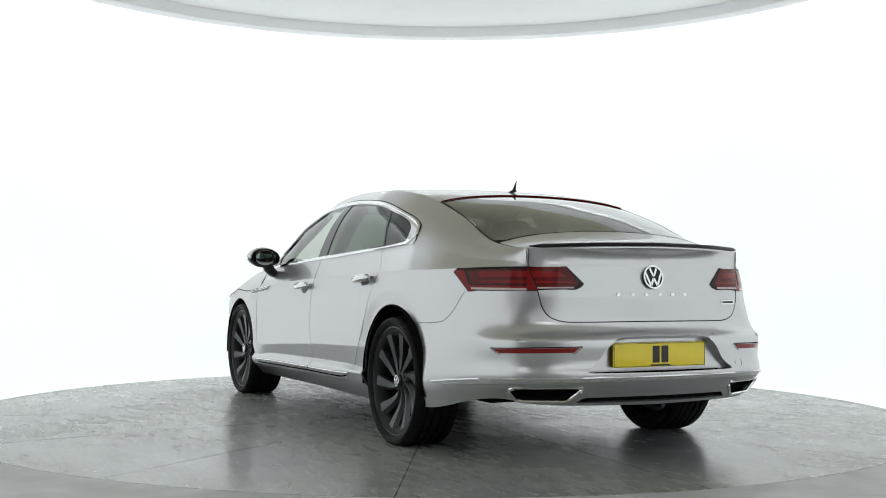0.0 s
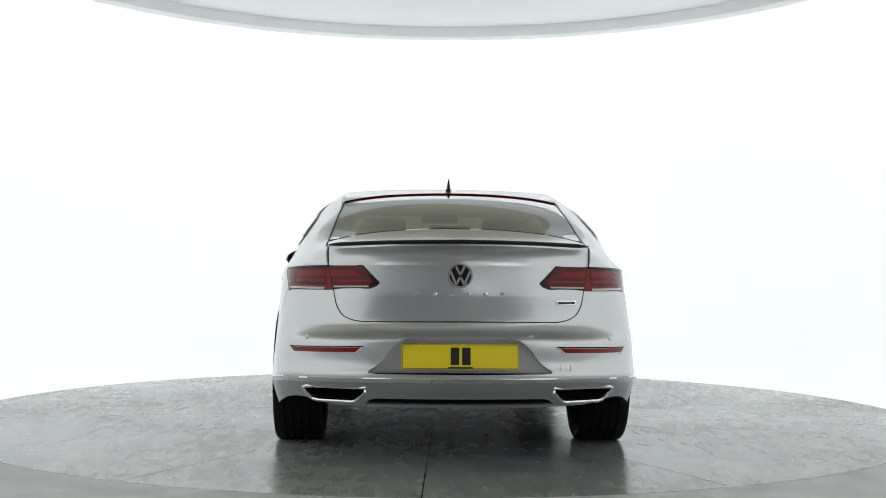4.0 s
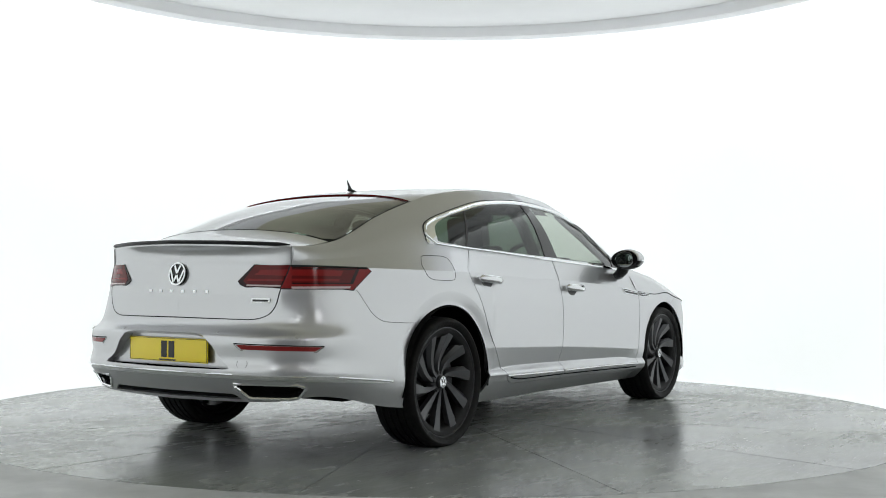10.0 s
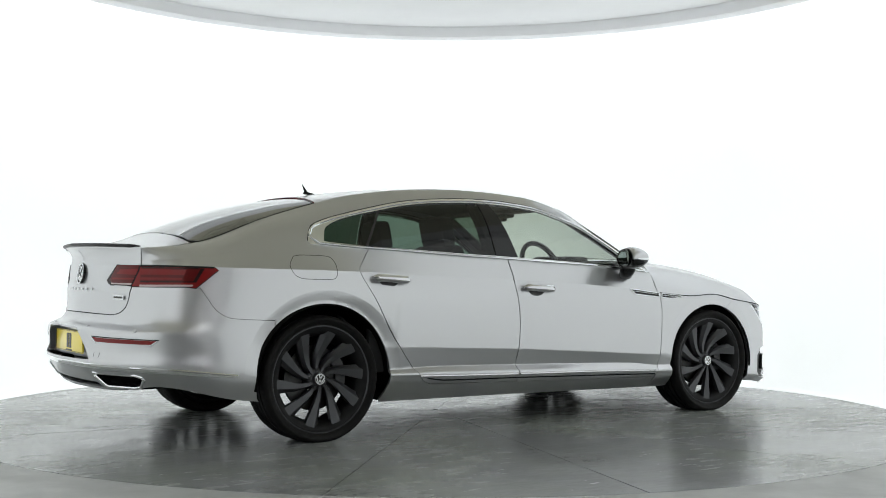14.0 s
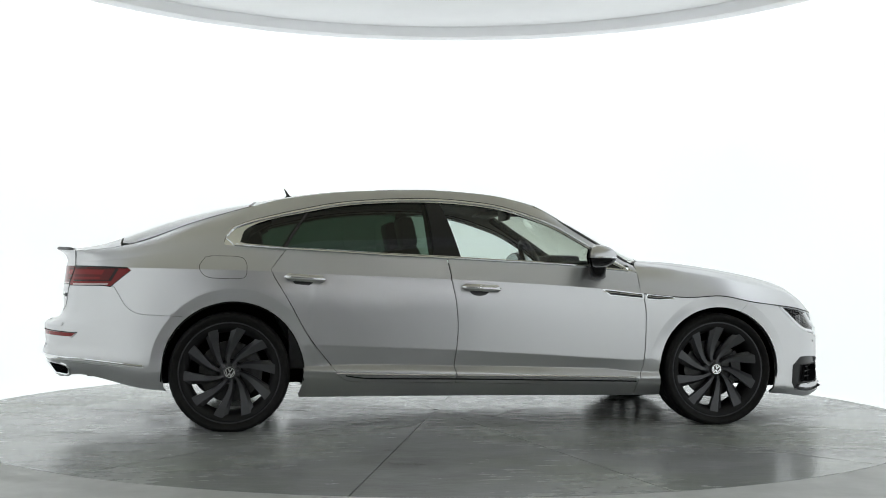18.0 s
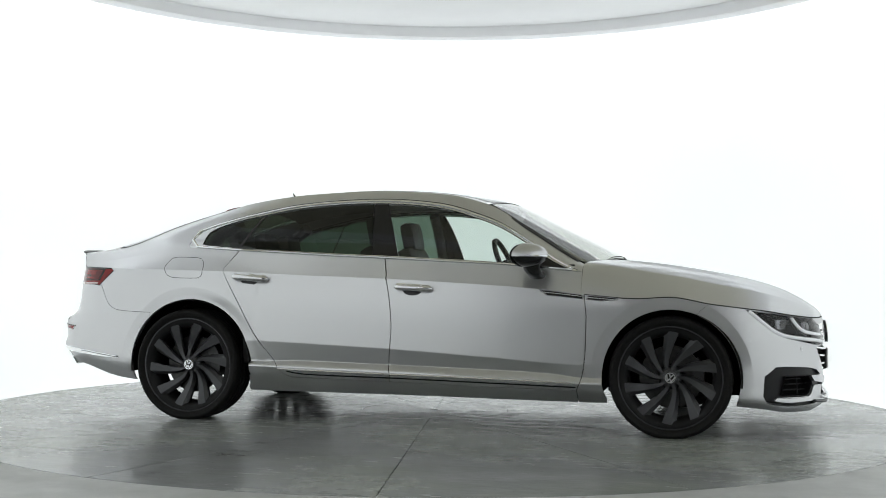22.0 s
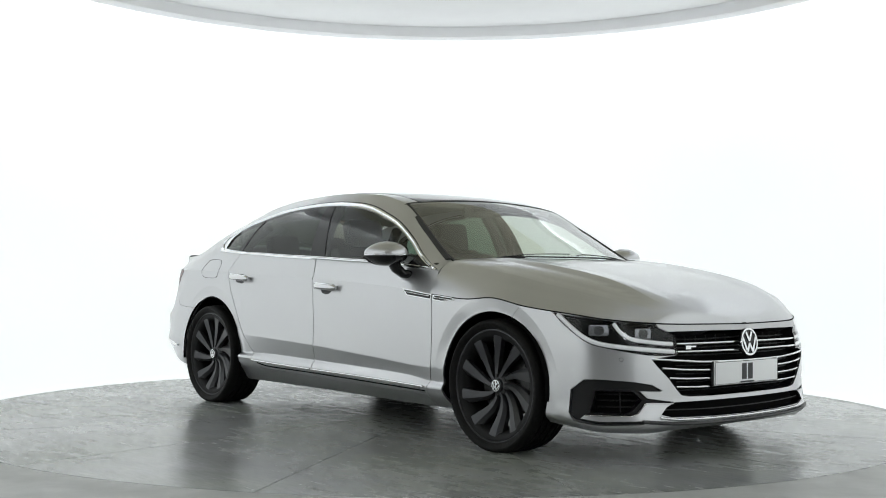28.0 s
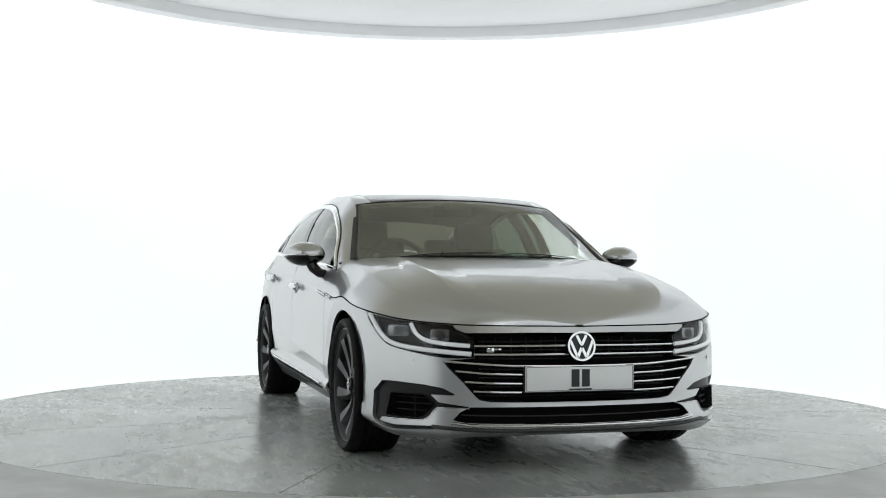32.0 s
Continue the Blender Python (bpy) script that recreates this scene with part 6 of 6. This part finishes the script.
for s in pair:
    at = pose(0.768, s * 0.972, 0.984, 0, 0, s * 13)
    shell = part("door_mirror", mirror_half(s, True), PAINT, car, "silver door mirror with black foot")
    shell.matrix_basis = at
    low = part("mirror_foot", mirror_half(s, False), GLOSS_BLACK, shell, "gloss black lower shell")
    pts = [(0.116 * math.cos(a) - 0.03 * max(0, math.sin(a)) ** 2, s * 0.1185 * math.sin(a), -0.004) for a in np.linspace(-0.75, 1.45, 18)]
    part("mirror_indicator", tube(pts, 0.0055, 8, flat=1.0), CHROME, shell, "bright indicator strip")
    bm = bmesh.new()
    bmesh.ops.create_uvsphere(bm, u_segments=28, v_segments=12, radius=1.0)
    for v in bm.verts:
        x, y, z = v.co
        v.co = Vector((-0.0400 + 0.004 * x - 0.02 * max(0, y) ** 2, s * 0.082 * y + s * 0.006, 0.052 * z + 0.002))
    bezel = bmesh.new()
    bmesh.ops.create_uvsphere(bezel, u_segments=28, v_segments=12, radius=1.0)
    for v in bezel.verts:
        x, y, z = v.co
        v.co = Vector((-0.030 + 0.008 * x - 0.02 * max(0, y) ** 2, s * 0.116 * y, 0.063 * z))
    part("mirror_bezel", bezel, GLOSS_BLACK, shell)
    part("mirror_glass", bm, material("dimmed_mirror_silver", (0.34, 0.36, 0.36), 0.02, 1.0), shell, "mirror glass")
    stalk = tube([(0.012, -s * 0.035, -0.035), (0.012, -s * 0.055, -0.075), (0.018, -s * 0.092, -0.105), (0.03, -s * 0.140, -0.112)], [0.055, 0.050, 0.044, 0.040], 14, flat=0.6)
    part("mirror_stalk", stalk, GLOSS_BLACK, shell, "black mirror arm")

# aerial on the roof's rear
bm = bmesh.new()
bmesh.ops.create_uvsphere(bm, u_segments=20, v_segments=12, radius=1.0)
for v in bm.verts:
    t = (v.co.z + 1) / 2
    v.co = Vector((-0.935 + v.co.x * 0.045 * (1.25 - t) - 0.035 * t, v.co.y * (0.018 * (1.1 - t) + 0.003), 1.352 + 0.022 * t))
fin = part("roof_aerial", bm, GLOSS_BLACK, car, "small black roof aerial")
part("aerial_tip", tube([(-0.960, 0, 1.360), (-0.976, 0, 1.389), (-0.992, 0, 1.418)], [0.012, 0.007, 0.002], 8), GLOSS_BLACK, fin)

# wipers
for y0, y1 in ((-0.62, 0.02), (0.05, 0.62)):
    o = np.array([(1.205 - 0.13 * abs(y) ** 2 - (0.02 if k else 0), y) for k, y in enumerate(np.linspace(y0, y1, 9))])
    pts = []
    for x, y in o:
        ty = float(spline(CANT[0], CANT[1], x))
        p = TOP(np.array([x]), np.array([abs(y) / ty]))[0]
        pts.append((p[0] + 0.014, y, p[2] - 0.004))
    part("wiper", tube(pts, 0.0022, 6), BLACK, car, "black windscreen wiper")
scuttle = [(x, y, z - 0.004) for x, y, z in TOP(np.array([1.222, 1.20, 1.15, 1.07]), np.array([0, 0.4, 0.72, 0.95]))]
part("scuttle", tube([(x, -y, z) for x, y, z in scuttle[::-1]] + scuttle[1:], 0.010, 6, flat=0.5), BLACK, car, "black scuttle panel")

# --- cabin
def seat(x, y, wide=0.50, rear=False):
    cushion = part("seat", box(bmesh.new(), (0.50, wide, 0.16), (x + 0.20, y, 0.46), 0.05), LEATHER, car, "black leather seat")
    back = box(bmesh.new(), (0.13, wide * 0.94, 0.58), (0, 0, 0.29), 0.05)
    b = part("backrest", back, LEATHER, cushion)
    b.matrix_basis = pose(x - 0.02, y, 0.50, 0, -20, 0)
    return cushion


def headrest(x, y, z, parent, w=0.27):
    hd = part("headrest", box(bmesh.new(), (0.10, w, 0.20), (0, 0, 0), 0.045), LEATHER, parent)
    hd.matrix_basis = pose(x, y, z, 0, -12, 0)
    for dy in (-0.05, 0.05):
        part("headrest_post", tube([(x + 0.02, y + dy, z - 0.14), (x, y + dy, z - 0.06)], 0.006, 6), SATIN, parent)


for y in (0.37, -0.37):
    c = seat(-0.06, y)
    headrest(-0.26, y, 1.13, c)
bench = part("rear_seat", box(bmesh.new(), (0.50, 1.30, 0.16), (-0.72, 0, 0.47), 0.05), LEATHER, car, "black leather rear bench")
b = part("backrest", box(bmesh.new(), (0.14, 1.28, 0.54), (0, 0, 0.27), 0.05), LEATHER, bench)
b.matrix_basis = pose(-0.92, 0, 0.50, 0, -26, 0)
for y in (0.40, 0.0, -0.40):
    headrest(-1.17, y, 1.045, bench, 0.24)
dash = box(bmesh.new(), (0.46, 1.42, 0.16), (0.86, 0, 0.885), 0.05)
part("dashboard", dash, CABIN, car, "dark dashboard")
part("instrument_hood", box(bmesh.new(), (0.20, 0.36, 0.07), (0.70, -0.37, 0.965), 0.03), CABIN, car)
ringpts = [Vector((0, 0.185 * math.cos(a), 0.185 * math.sin(a))) for a in np.linspace(0, 2 * math.pi, 33)[:-1]]
wheel_rim = part("steering_wheel", tube(ringpts, 0.016, 8, closed=True), LEATHER, car, "black leather steering wheel")
wheel_rim.matrix_basis = pose(0.55, -0.37, 0.915, 0, -24, 0)
part("steering_boss", box(bmesh.new(), (0.05, 0.17, 0.12), (0.01, 0, -0.01), 0.02), CABIN, wheel_rim)
for a in (0, 180):
    part("steering_spoke", box(bmesh.new(), (0.02, 0.11, 0.035), (0, 0.125 if a else -0.125, -0.01), 0.008), SATIN, wheel_rim)
part("inner_mirror", box(bmesh.new(), (0.03, 0.25, 0.065), (0.44, 0, 1.265), 0.012), CABIN, car, "black interior mirror")
part("sensor_housing", box(bmesh.new(), (0.11, 0.12, 0.05), (0.51, 0, 1.288), 0.015), CABIN, car)
part("centre_console", box(bmesh.new(), (0.9, 0.20, 0.24), (0.25, 0, 0.45), 0.03), CABIN, car)
for s in pair:
    part("door_card", box(bmesh.new(), (2.0, 0.04, 0.60), (0.02, s * 0.800, 0.64), 0.015), CABIN, car)
    part("pillar_trim", tube([(-0.14, s * 0.79, 0.95), (-0.16, s * 0.69, 1.18), (-0.17, s * 0.61, 1.29)], 0.035, 8), CABIN, car)
    part("pillar_trim", tube([(1.02, s * 0.74, 0.94), (0.75, s * 0.67, 1.11), (0.48, s * 0.60, 1.27)], 0.028, 8), CABIN, car)
    part("pillar_trim", tube([(-1.30, s * 0.68, 0.98), (-1.22, s * 0.61, 1.12), (-1.10, s * 0.56, 1.20)], 0.04, 8), CABIN, car)
    part("sun_visor", box(bmesh.new(), (0.15, 0.36, 0.02), (0.40, s * 0.33, 1.29), 0.006), LINER, car)


def motions():
    rows = [k * 2.0 for k in range(17)]
    walk(turntable, [(t, pose(0, 0, 0, 0, 0, turn_at(t))) for t in rows])
    walk(car, [(t, pose(0, 0, 0, 0, 0, turn_at(t)) @ pose(0, -0.033, 0)) for t in rows])


motions()
